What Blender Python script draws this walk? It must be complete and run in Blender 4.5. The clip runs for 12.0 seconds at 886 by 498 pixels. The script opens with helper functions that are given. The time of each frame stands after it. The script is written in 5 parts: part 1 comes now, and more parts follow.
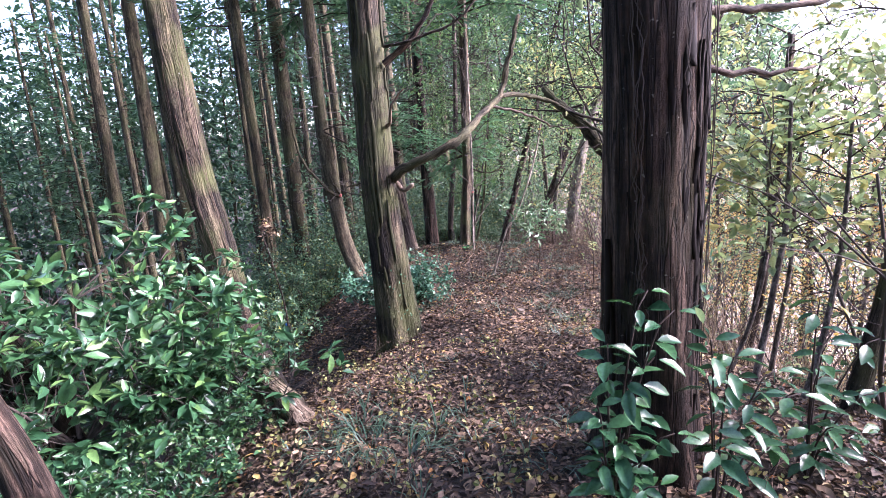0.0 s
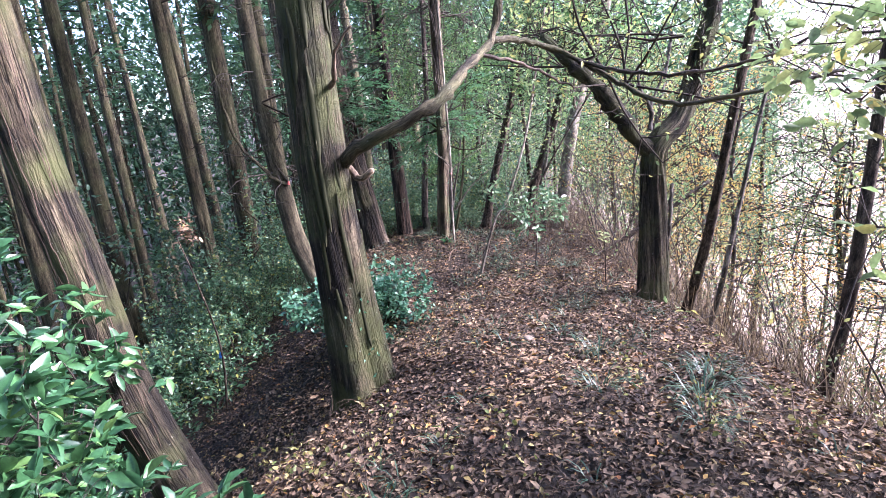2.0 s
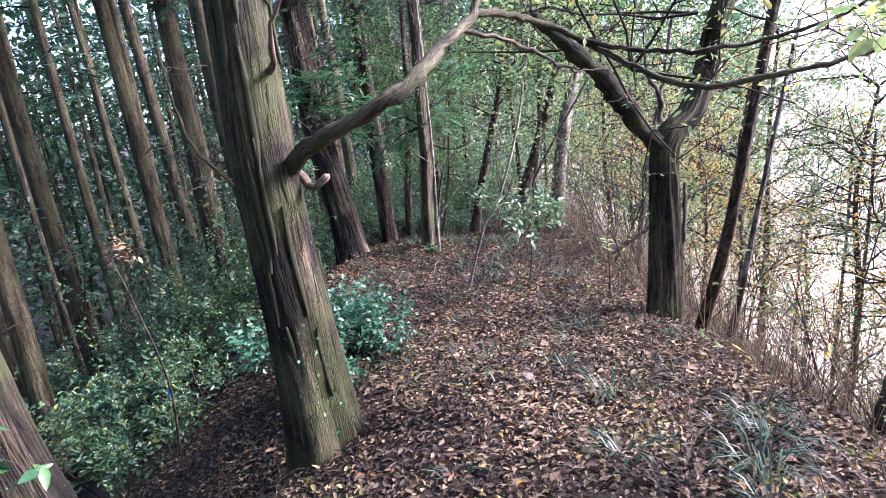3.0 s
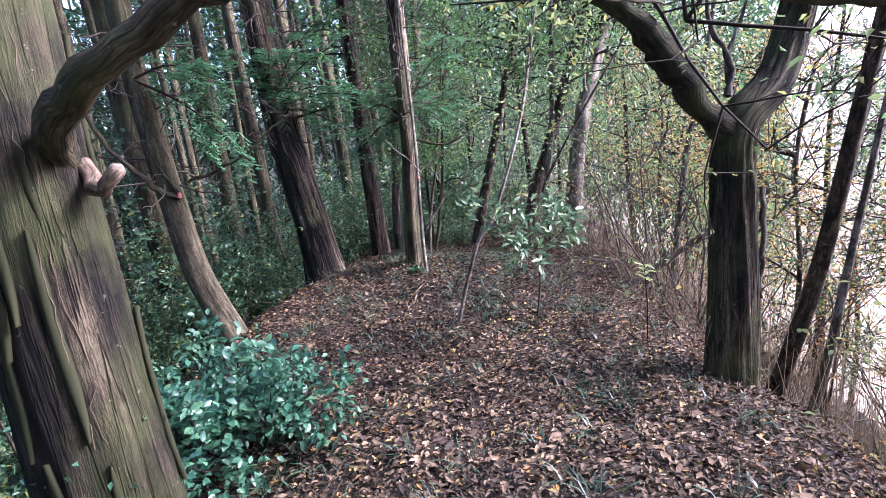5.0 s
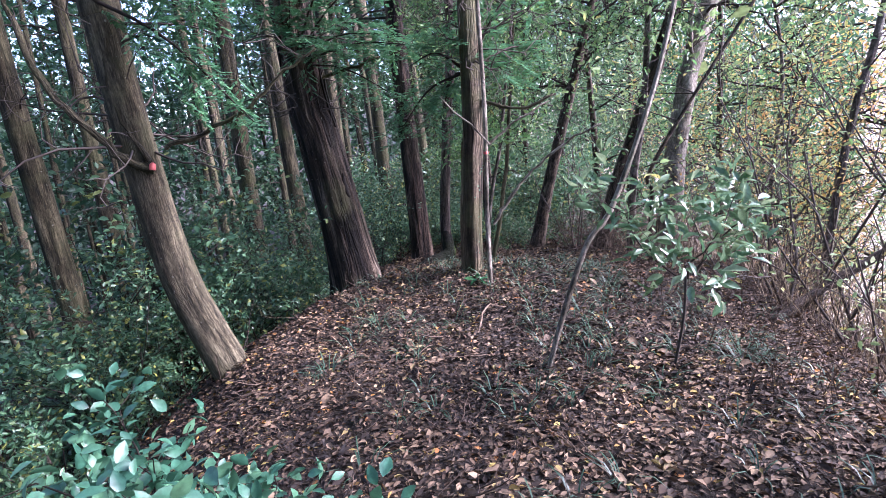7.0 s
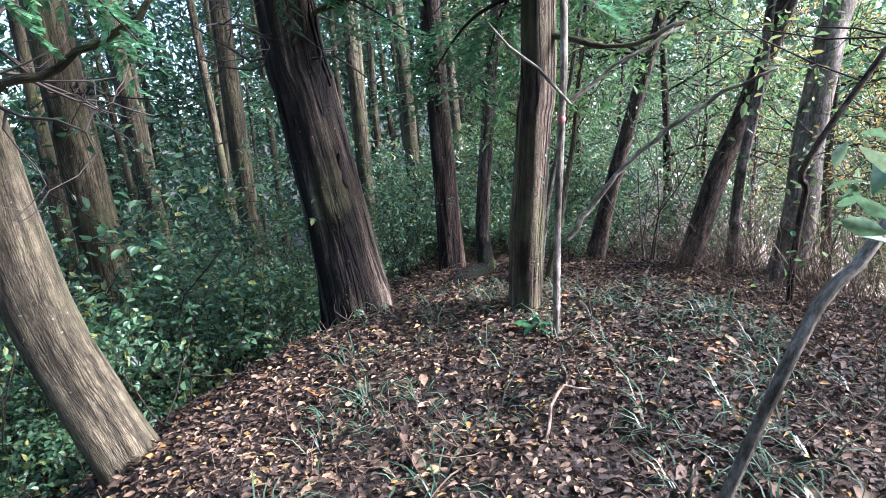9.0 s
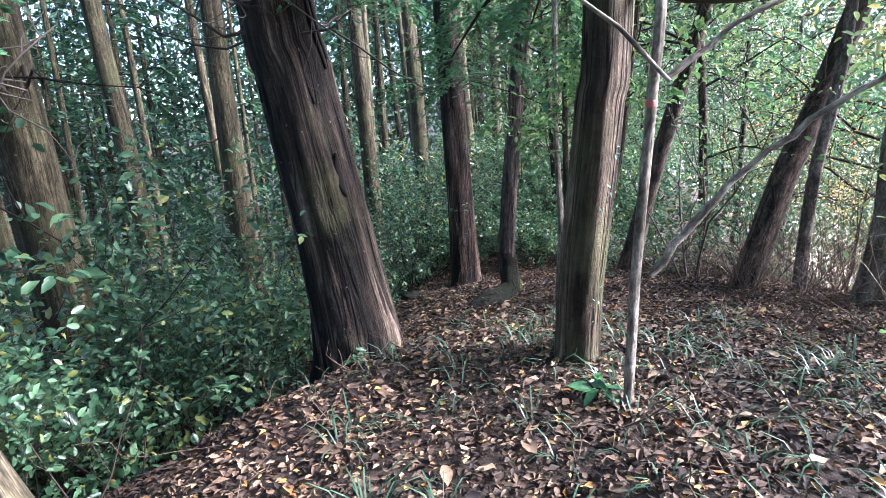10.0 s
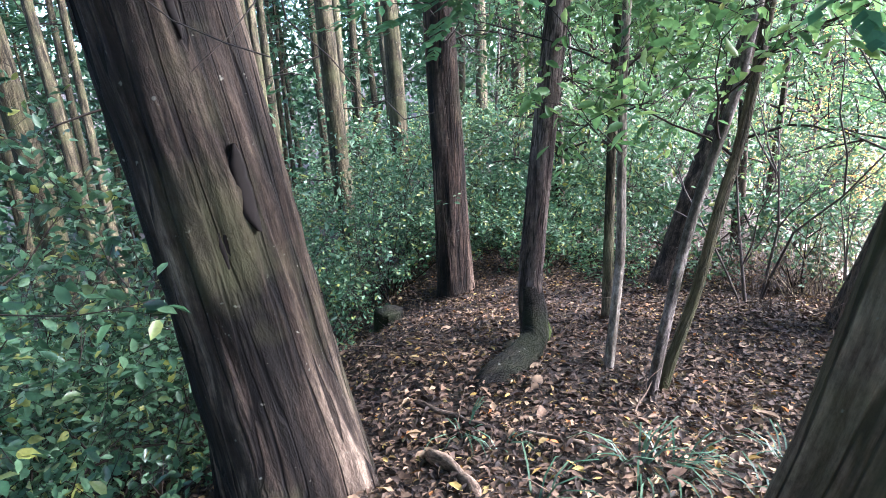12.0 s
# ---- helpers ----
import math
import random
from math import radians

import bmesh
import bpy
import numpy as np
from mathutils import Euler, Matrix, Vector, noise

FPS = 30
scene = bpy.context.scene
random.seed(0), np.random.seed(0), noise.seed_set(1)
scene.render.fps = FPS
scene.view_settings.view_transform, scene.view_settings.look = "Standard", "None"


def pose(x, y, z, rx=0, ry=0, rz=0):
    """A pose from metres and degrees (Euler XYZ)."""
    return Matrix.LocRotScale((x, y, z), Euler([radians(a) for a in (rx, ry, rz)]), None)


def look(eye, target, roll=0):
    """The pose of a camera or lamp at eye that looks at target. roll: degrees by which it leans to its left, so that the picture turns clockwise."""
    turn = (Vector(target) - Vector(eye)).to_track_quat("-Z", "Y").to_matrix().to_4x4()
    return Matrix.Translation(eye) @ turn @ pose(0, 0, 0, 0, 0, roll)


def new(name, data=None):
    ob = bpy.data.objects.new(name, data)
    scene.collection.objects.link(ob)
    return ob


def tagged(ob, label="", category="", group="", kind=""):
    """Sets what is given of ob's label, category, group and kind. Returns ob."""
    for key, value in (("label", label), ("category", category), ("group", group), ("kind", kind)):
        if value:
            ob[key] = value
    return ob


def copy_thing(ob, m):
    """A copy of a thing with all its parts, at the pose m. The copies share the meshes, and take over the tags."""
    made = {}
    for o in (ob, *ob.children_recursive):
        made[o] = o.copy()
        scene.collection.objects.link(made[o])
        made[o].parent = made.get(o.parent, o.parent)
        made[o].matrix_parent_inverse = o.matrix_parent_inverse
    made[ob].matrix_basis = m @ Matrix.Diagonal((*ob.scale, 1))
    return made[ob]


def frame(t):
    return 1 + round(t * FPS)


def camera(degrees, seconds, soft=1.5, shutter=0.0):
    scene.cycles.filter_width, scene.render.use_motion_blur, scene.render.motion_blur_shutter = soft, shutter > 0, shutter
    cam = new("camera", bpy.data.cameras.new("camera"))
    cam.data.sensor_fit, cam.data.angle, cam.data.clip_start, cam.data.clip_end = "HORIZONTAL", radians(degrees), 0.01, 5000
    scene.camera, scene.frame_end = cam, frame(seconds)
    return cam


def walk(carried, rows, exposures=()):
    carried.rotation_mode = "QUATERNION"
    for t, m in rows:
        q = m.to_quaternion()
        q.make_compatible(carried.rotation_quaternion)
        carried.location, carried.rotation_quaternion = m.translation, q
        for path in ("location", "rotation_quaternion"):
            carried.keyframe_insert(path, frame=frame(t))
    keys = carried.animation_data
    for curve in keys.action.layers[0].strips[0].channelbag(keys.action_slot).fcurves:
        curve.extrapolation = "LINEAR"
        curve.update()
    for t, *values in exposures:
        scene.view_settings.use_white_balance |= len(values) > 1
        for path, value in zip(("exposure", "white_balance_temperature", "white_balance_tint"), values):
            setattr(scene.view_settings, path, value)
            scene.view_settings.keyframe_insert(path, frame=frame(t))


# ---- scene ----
cam = camera(78.3, 12.0, 0.75, 0.0)
METRES, EYE, TILT, LEAN, TURN = 9.5, 1.55, -11.0, 4.5, 0.0
ROWS = [
    (0.0, 0.0, 0.0, 0.0, -0.0, 0.0, 0.0),
    (0.5, 0.0014, 0.0425, 0.0071, -0.33, -0.36, 0.41),
    (1.0, -0.0011, 0.0844, 0.0138, -0.9, -0.86, 0.89),
    (1.5, 0.0032, 0.1267, 0.0204, -1.84, -1.61, 1.44),
    (2.0, -0.0018, 0.1695, 0.0246, -2.85, -2.36, 2.08),
    (2.5, 0.0048, 0.2091, 0.0292, -3.62, -2.52, 2.65),
    (3.0, 0.0113, 0.2488, 0.0346, -3.89, -2.4, 3.31),
    (5.0, 0.0523, 0.4042, 0.0438, -2.52, -1.76, 3.08),
    (5.5, 0.0561, 0.4451, 0.0448, -1.2, -1.64, 2.62),
    (6.0, 0.0462, 0.4859, 0.0474, -0.29, -1.85, 2.3),
    (6.5, 0.0399, 0.5274, 0.0449, 0.25, -1.81, 1.9),
    (7.0, 0.0271, 0.5732, 0.0425, 1.04, -1.61, 1.37),
    (9.0, 0.0196, 0.7468, 0.0548, 4.36, -2.27, -0.52),
    (9.5, 0.0151, 0.7858, 0.0576, 5.03, -2.16, -0.87),
    (10.0, 0.0047, 0.8247, 0.0648, 5.08, -2.16, -0.88),
    (10.5, 0.0019, 0.8686, 0.071, 4.99, -2.33, -1.09),
    (11.0, -0.0026, 0.9075, 0.0837, 4.59, -3.17, -1.38),
    (11.5, -0.0131, 0.9416, 0.0872, 3.51, -4.81, -1.8),
    (12.0, -0.0188, 0.9764, 0.093, 2.51, -5.44, -1.55),
]
EXPOSURES = [(0.0, 2.8, 5950, 41), (1.0, 2.88, 5900, 36), (2.0, 2.92, 5850, 34), (3.0, 2.72, 5780, 35), (5.0, 2.56, 5650, 35), (7.0, 2.58, 5580, 36), (9.5, 2.88, 5650, 23), (12.0, 3.47, 5720, 23)]
walk(cam, [(t, pose(0, 0, EYE, TILT, LEAN, TURN) @ pose(METRES * x, METRES * y, METRES * z, 90 + pitch, roll, yaw)) for t, x, y, z, yaw, pitch, roll in ROWS], EXPOSURES)

# ---- light ----
world = bpy.data.worlds.new("world")
scene.world = world
world.use_nodes = True
wn = world.node_tree.nodes
sky = wn.new("ShaderNodeTexSky")
sky.sky_type, sky.sun_disc = "NISHITA", False
sky.sun_elevation, sky.sun_rotation = radians(33), radians(88)
sky.air_density, sky.dust_density, sky.ozone_density = 1.0, 1.5, 1.0
wn["Background"].inputs["Strength"].default_value = 0.13
world.node_tree.links.new(sky.outputs["Color"], wn["Background"].inputs["Color"])
sun = new("sun", bpy.data.lights.new("sun", "SUN"))
sun.data.energy, sun.data.angle, sun.data.color = 3.9, radians(25), (1.0, 0.97, 0.93)
sun.matrix_world = look((10, 0.35, 6.5), (0, 0, 0))

# ---- small tools ----
RNG = np.random.default_rng(7)


def mesh_of(name, V, faces, mat, smooth=False, grain=None):
    """A mesh from vertices and a list of face arrays; grain: for each vertex its place across and along the wood."""
    me = bpy.data.meshes.new(name)
    V = np.asarray(V, np.float32)
    faces = [np.asarray(f, np.int32) for f in faces if len(f)]
    me.vertices.add(len(V))
    me.vertices.foreach_set("co", V.ravel())
    loops = np.concatenate([f.ravel() for f in faces])
    sizes = np.concatenate([np.full(len(f), f.shape[1]) for f in faces])
    me.loops.add(len(loops))
    me.loops.foreach_set("vertex_index", loops)
    me.polygons.add(len(sizes))
    me.polygons.foreach_set("loop_start", np.concatenate([[0], np.cumsum(sizes)[:-1]]).astype(np.int32))
    if smooth:
        me.polygons.foreach_set("use_smooth", np.ones(len(sizes), bool))
    me.materials.append(mat)
    me.update(calc_edges=True)
    if grain is not None:
        me.attributes.new("grain", "FLOAT_VECTOR", "POINT").data.foreach_set("vector", np.asarray(grain, np.float32).ravel())
    return me


class Heap:
    """Gathers pieces of geometry into one mesh."""

    def __init__(self):
        self.V, self.F, self.n = [], {}, 0

    def add(self, V, *faces):
        V = np.asarray(V, float)
        for f in faces:
            f = np.asarray(f, int)
            self.F.setdefault(f.shape[1], []).append(f + self.n)
        self.V.append(V)
        self.n += len(V)

    def mesh(self, name, mat, smooth=False):
        return mesh_of(name, np.concatenate(self.V), [np.concatenate(f) for f in self.F.values()], mat, smooth)


def thing(name, x, y, z, label, category, group="", kind=""):
    ob = new(name)
    ob.location = (x, y, z)
    return tagged(ob, label, category, group, kind)


def part(name, me, parent, label="", kind=""):
    ob = new(name, me)
    ob.parent = parent
    return tagged(ob, label, kind=kind)


def unit(v):
    v = np.asarray(v, float)
    return v / (np.linalg.norm(v, axis=-1, keepdims=True) + 1e-9)


def tube(pts, radii, sides=6):
    """Tapered tube along a line of points: vertices and quads."""
    P = np.asarray(pts, float)
    R = np.broadcast_to(np.asarray(radii, float), (len(P),))
    T = unit(np.gradient(P, axis=0))
    ref = np.array([0.31, 0.95, 0.05]) if abs(T[0][2]) > 0.6 else np.array([0.05, 0.1, 1.0])
    A = unit(np.cross(T, ref))
    B = np.cross(T, A)
    a = np.linspace(0, 2 * np.pi, sides, endpoint=False)
    V = P[:, None] + R[:, None, None] * (np.cos(a)[None, :, None] * A[:, None] + np.sin(a)[None, :, None] * B[:, None])
    i, j = np.meshgrid(np.arange(len(P) - 1), np.arange(sides), indexing="ij")
    k = (j + 1) % sides
    F = np.stack([i * sides + j, i * sides + k, (i + 1) * sides + k, (i + 1) * sides + j], -1).reshape(-1, 4)
    V = np.concatenate([V.reshape(-1, 3), P[-1:] + T[-1:] * R[-1]])
    tip = len(V) - 1
    last = (len(P) - 1) * sides
    cap = np.array([[last + s, last + (s + 1) % sides, tip] for s in range(sides)])
    return V, F, cap


def curve_of(pts, n):
    """n points on a smooth line through pts."""
    P = np.asarray(pts, float)
    s = np.concatenate([[0], np.cumsum(np.linalg.norm(np.diff(P, axis=0), axis=1))])
    Q = np.concatenate([[2 * P[0] - P[1]], P, [2 * P[-1] - P[-2]]])
    out = []
    for u in np.linspace(0, s[-1], n):
        k = min(max(np.searchsorted(s, u, side="right") - 1, 0), len(P) - 2)
        t = (u - s[k]) / max(s[k + 1] - s[k], 1e-6)
        a, b, c, d = Q[k], Q[k + 1], Q[k + 2], Q[k + 3]
        out.append(0.5 * ((2 * b) + (c - a) * t + (2 * a - 5 * b + 4 * c - d) * t * t + (3 * b - a - 3 * c + d) * t ** 3))
    return np.array(out)


def value_noise(u, v, nu, nv, rng):
    """Smooth noise on a sheet, going round in u; u and v from 0 to 1."""
    G = rng.random((nu, nv + 2))
    x, y = (u % 1) * nu, np.clip(v, 0, 1) * nv
    i, j = np.floor(x).astype(int), np.floor(y).astype(int)
    f, g = x - i, y - j
    f, g = f * f * (3 - 2 * f), g * g * (3 - 2 * g)
    a, b = G[i % nu, j], G[(i + 1) % nu, j]
    c, d = G[i % nu, np.minimum(j + 1, nv + 1)], G[(i + 1) % nu, np.minimum(j + 1, nv + 1)]
    return (a * (1 - f) + b * f) * (1 - g) + (c * (1 - f) + d * f) * g


LEAF_FOLD = (np.array([[0, 0, 0], [0.5, 0.42, 0.1], [0, 1, -0.1], [-0.5, 0.42, 0.1]]), [np.array([[0, 1, 2], [0, 2, 3]])])
LEAF_HEX = (np.array([[0, 0, 0], [0.42, 0.24, 0.06], [0.45, 0.62, 0.08], [0, 1, -0.1], [-0.45, 0.62, 0.08], [-0.42, 0.24, 0.06]]), [np.array([[0, 1, 2, 3], [0, 3, 4, 5]])])
LEAF_FINE = (np.array([[0, 0, 0], [0.33, 0.2, 0.07], [0.5, 0.47, 0.09], [0.31, 0.78, 0.0], [0, 1, -0.12], [-0.31, 0.78, 0.0], [-0.5, 0.47, 0.09],
                       [-0.33, 0.2, 0.07], [0, 0.45, 0.01]]),
             [np.array([[0, 1, 8], [1, 2, 8], [2, 3, 8], [3, 4, 8], [4, 5, 8], [5, 6, 8], [6, 7, 8], [7, 0, 8]])])
LEAF_FLAT = (np.array([[0, 0, 0], [0.5, 0.4, 0], [0, 1, 0], [-0.5, 0.4, 0]]), [np.array([[0, 1, 2, 3]])])


def leaves(heap, P, D, N, L, W, shape=LEAF_FOLD):
    """Adds one leaf at every place P, pointing along D with its face towards N."""
    P, D, N = np.asarray(P, float), unit(D), np.asarray(N, float)
    X = unit(np.cross(D, N))
    Z = np.cross(X, D)
    V0, faces = shape
    L = np.broadcast_to(np.asarray(L, float), (len(P),))
    W = np.broadcast_to(np.asarray(W, float), (len(P),))
    V = (P[:, None] + V0[None, :, 0, None] * (W[:, None] * X)[:, None] + V0[None, :, 1, None] * (L[:, None] * D)[:, None]
         + V0[None, :, 2, None] * (L[:, None] * Z)[:, None])
    off = (np.arange(len(P)) * len(V0))[:, None, None]
    heap.add(V.reshape(-1, 3), *[(f[None] + off).reshape(-1, f.shape[1]) for f in faces])


def scatter_dirs(rng, n):
    return unit(rng.normal(size=(n, 3)))


# ---- materials ----
def material(name):
    m = bpy.data.materials.new(name)
    m.use_nodes = True
    return m, m.node_tree.nodes, m.node_tree.links, m.node_tree.nodes["Principled BSDF"]


def ramp_node(nodes, stops, mode="LINEAR"):
    r = nodes.new("ShaderNodeValToRGB")
    r.color_ramp.interpolation = mode
    while len(r.color_ramp.elements) < len(stops):
        r.color_ramp.elements.new(0.5)
    for e, (at, c) in zip(r.color_ramp.elements, stops):
        e.position, e.color = at, (*c, 1)
    return r


def noise_node(nodes, links, vector, scale, detail=6, rough=0.6):
    n = nodes.new("ShaderNodeTexNoise")
    n.inputs["Scale"].default_value, n.inputs["Detail"].default_value, n.inputs["Roughness"].default_value = scale, detail, rough
    links.new(vector, n.inputs["Vector"])
    return n


def mix_colour(nodes, links, fac, a, b, mode="MIX"):
    m = nodes.new("ShaderNodeMix")
    m.data_type, m.blend_type = "RGBA", mode
    for socket, v in ((m.inputs[0], fac), (m.inputs[6], a), (m.inputs[7], b)):
        if isinstance(v, (int, float)):
            socket.default_value = v
        elif isinstance(v, tuple):
            socket.default_value = (*v, 1)
        else:
            links.new(v, socket)
    return m.outputs[2]


def bark(name, dark, mid, light, moss=(0.06, 0.075, 0.025), moss_amount=0.35, stretch=0.09, scale=16.0, bump=0.5, cracks=0.9, stains=0.8):
    """Fibrous bark: strips along the trunk, moss and dark wet patches."""
    m, nodes, links, p = material(name)
    co = nodes.new("ShaderNodeTexCoord")
    at = nodes.new("ShaderNodeAttribute")
    at.attribute_name = "grain"
    pick = nodes.new("ShaderNodeMix")
    pick.data_type = "VECTOR"
    links.new(at.outputs["Alpha"], pick.inputs[0])
    links.new(co.outputs["Object"], pick.inputs[4])
    links.new(at.outputs["Vector"], pick.inputs[5])
    place = pick.outputs[1]
    mp = nodes.new("ShaderNodeMapping")
    mp.inputs["Scale"].default_value = (1, 1, stretch)
    links.new(place, mp.inputs["Vector"])
    strips = noise_node(nodes, links, mp.outputs["Vector"], scale, 8, 0.65)
    fine = noise_node(nodes, links, mp.outputs["Vector"], scale * 7, 5, 0.65)
    base = ramp_node(nodes, [(0.39, dark), (0.5, mid), (0.62, light)])
    links.new(strips.outputs["Fac"], base.inputs["Fac"])
    flake = ramp_node(nodes, [(0.35, (0.55, 0.5, 0.48)), (0.65, (1.25, 1.22, 1.2))])
    links.new(fine.outputs["Fac"], flake.inputs["Fac"])
    col = mix_colour(nodes, links, 1.0, base.outputs["Color"], flake.outputs["Color"], "MULTIPLY")
    gm = nodes.new("ShaderNodeMapping")
    gm.inputs["Scale"].default_value = (1, 1, 0.45)
    links.new(place, gm.inputs["Vector"])
    grit = noise_node(nodes, links, gm.outputs["Vector"], 55, 8, 0.75)
    speck = ramp_node(nodes, [(0.38, (0.45, 0.43, 0.42)), (0.55, (1, 1, 1)), (0.7, (1.35, 1.3, 1.25))])
    links.new(grit.outputs["Fac"], speck.inputs["Fac"])
    col = mix_colour(nodes, links, 0.85, col, speck.outputs["Color"], "MULTIPLY")
    cm = nodes.new("ShaderNodeMapping")
    cm.inputs["Scale"].default_value = (1, 1, stretch * 0.55)
    links.new(place, cm.inputs["Vector"])
    crack = noise_node(nodes, links, cm.outputs["Vector"], scale * 2.0, 2, 0.45)
    gap = ramp_node(nodes, [(0.465, (1, 1, 1)), (0.487, (0.06, 0.05, 0.045)), (0.508, (0.06, 0.05, 0.045)), (0.525, (1, 1, 1))])
    links.new(crack.outputs["Fac"], gap.inputs["Fac"])
    col = mix_colour(nodes, links, cracks, col, gap.outputs["Color"], "MULTIPLY")
    wm = nodes.new("ShaderNodeMapping")
    wm.inputs["Scale"].default_value = (1, 1, 0.25)
    links.new(place, wm.inputs["Vector"])
    wet = noise_node(nodes, links, wm.outputs["Vector"], 4.5, 4, 0.55)
    stain = ramp_node(nodes, [(0.42, (0.3, 0.28, 0.27)), (0.58, (1, 1, 1))])
    links.new(wet.outputs["Fac"], stain.inputs["Fac"])
    col = mix_colour(nodes, links, stains, col, stain.outputs["Color"], "MULTIPLY")
    patch = noise_node(nodes, links, place, 2.3, 5, 0.6)
    mask = ramp_node(nodes, [(0.62 - 0.25 * moss_amount, (0, 0, 0)), (0.8 - 0.2 * moss_amount, (1, 1, 1))])
    links.new(patch.outputs["Fac"], mask.inputs["Fac"])
    mm = nodes.new("ShaderNodeMath")
    mm.operation = "MULTIPLY"
    mm.inputs[1].default_value = 0.75 * moss_amount + 0.1
    links.new(mask.outputs["Color"], mm.inputs[0])
    col = mix_colour(nodes, links, mm.outputs[0], col, moss)
    spots = noise_node(nodes, links, place, 38, 3, 0.5)
    lich = ramp_node(nodes, [(0.70, (0, 0, 0)), (0.74, (0.55, 0.55, 0.55))])
    links.new(spots.outputs["Fac"], lich.inputs["Fac"])
    col = mix_colour(nodes, links, lich.outputs["Color"], col, (0.26, 0.27, 0.22))
    links.new(col, p.inputs["Base Color"])
    p.inputs["Roughness"].default_value = 0.85
    p.inputs["Specular IOR Level"].default_value = 0.25
    b = nodes.new("ShaderNodeBump")
    b.inputs["Strength"].default_value, b.inputs["Distance"].default_value = bump, 0.02
    add = nodes.new("ShaderNodeMath")
    add.operation = "ADD"
    links.new(strips.outputs["Fac"], add.inputs[0])
    links.new(fine.outputs["Fac"], add.inputs[1])
    add2 = nodes.new("ShaderNodeMath")
    add2.operation = "MULTIPLY_ADD"
    add2.inputs[1].default_value = cracks
    links.new(gap.outputs["Color"], add2.inputs[0])
    links.new(add.outputs[0], add2.inputs[2])
    add3 = nodes.new("ShaderNodeMath")
    add3.operation = "ADD"
    links.new(add2.outputs[0], add3.inputs[0])
    links.new(grit.outputs["Fac"], add3.inputs[1])
    links.new(add3.outputs[0], b.inputs["Height"])
    links.new(b.outputs["Normal"], p.inputs["Normal"])
    return m


def foliage(name, stops, rough=0.4, through_light=0.3, coat=0.0, patches=0.0):
    """Leaves: a colour of its own for each leaf, and some light let through."""
    m, nodes, links, p = material(name)
    g = nodes.new("ShaderNodeNewGeometry")
    oi = nodes.new("ShaderNodeObjectInfo")
    add = nodes.new("ShaderNodeMath")
    add.operation = "MULTIPLY_ADD"
    links.new(oi.outputs["Random"], add.inputs[0])
    add.inputs[1].default_value = 0.25
    links.new(g.outputs["Random Per Island"], add.inputs[2])
    fr = nodes.new("ShaderNodeMath")
    fr.operation = "FRACT"
    links.new(add.outputs[0], fr.inputs[0])
    r = ramp_node(nodes, stops)
    links.new(fr.outputs[0], r.inputs["Fac"])
    co = nodes.new("ShaderNodeTexCoord")
    blot = noise_node(nodes, links, co.outputs["Object"], 60, 4, 0.6)
    tone = ramp_node(nodes, [(0.3, (0.7, 0.7, 0.68)), (0.7, (1.2, 1.2, 1.15))])
    links.new(blot.outputs["Fac"], tone.inputs["Fac"])
    col = mix_colour(nodes, links, 1.0, r.outputs["Color"], tone.outputs["Color"], "MULTIPLY")
    if patches:
        # Damp, rotted drifts among the dry leaves
        damp = noise_node(nodes, links, co.outputs["Object"], patches, 5, 0.65)
        drift = ramp_node(nodes, [(0.4, (0.42, 0.4, 0.4)), (0.52, (0.95, 0.94, 0.93)), (0.66, (1.25, 1.22, 1.2))])
        links.new(damp.outputs["Fac"], drift.inputs["Fac"])
        col = mix_colour(nodes, links, 1.0, col, drift.outputs["Color"], "MULTIPLY")
    links.new(col, p.inputs["Base Color"])
    p.inputs["Roughness"].default_value = rough
    p.inputs["Coat Weight"].default_value = coat
    p.inputs["Coat Roughness"].default_value = 0.25
    t = nodes.new("ShaderNodeBsdfTranslucent")
    links.new(col, t.inputs["Color"])
    mx = nodes.new("ShaderNodeMixShader")
    mx.inputs[0].default_value = through_light
    links.new(p.outputs[0], mx.inputs[1])
    links.new(t.outputs[0], mx.inputs[2])
    links.new(mx.outputs[0], nodes["Material Output"].inputs["Surface"])
    return m


BARK_RED = bark("bark_reddish", (0.012, 0.009, 0.007), (0.055, 0.038, 0.028), (0.22, 0.16, 0.12), moss=(0.085, 0.085, 0.04), moss_amount=0.35, stretch=0.075, scale=13, bump=0.9)
BARK_PLATED = bark("bark_plated", (0.009, 0.007, 0.005), (0.078, 0.06, 0.045), (0.33, 0.268, 0.2), moss=(0.13, 0.13, 0.06), moss_amount=0.35, stretch=0.06, scale=7.5, bump=1.0, stains=0.95)
BARK_MOSSY = bark("bark_mossy", (0.012, 0.009, 0.006), (0.052, 0.045, 0.029), (0.18, 0.152, 0.1), moss=(0.095, 0.108, 0.038), moss_amount=0.75, stretch=0.07, scale=15, bump=1.0, stains=0.95)
BARK_CONIFER = bark("bark_conifer", (0.028, 0.025, 0.014), (0.092, 0.082, 0.048), (0.19, 0.168, 0.104), moss=(0.085, 0.092, 0.036), moss_amount=0.6, stretch=0.12, scale=22, bump=0.6, cracks=0.65, stains=0.6)
BARK_GREY = bark("bark_grey", (0.05, 0.043, 0.036), (0.13, 0.115, 0.1), (0.28, 0.255, 0.23), moss_amount=0.35, stretch=0.5, scale=14, bump=0.3, cracks=0.3, stains=0.5)
BARK_TAN = bark("bark_tan", (0.03, 0.024, 0.017), (0.16, 0.128, 0.088), (0.36, 0.3, 0.215), moss=(0.14, 0.148, 0.065), moss_amount=0.6, stretch=0.07, scale=9, bump=0.9, cracks=0.85, stains=0.45)
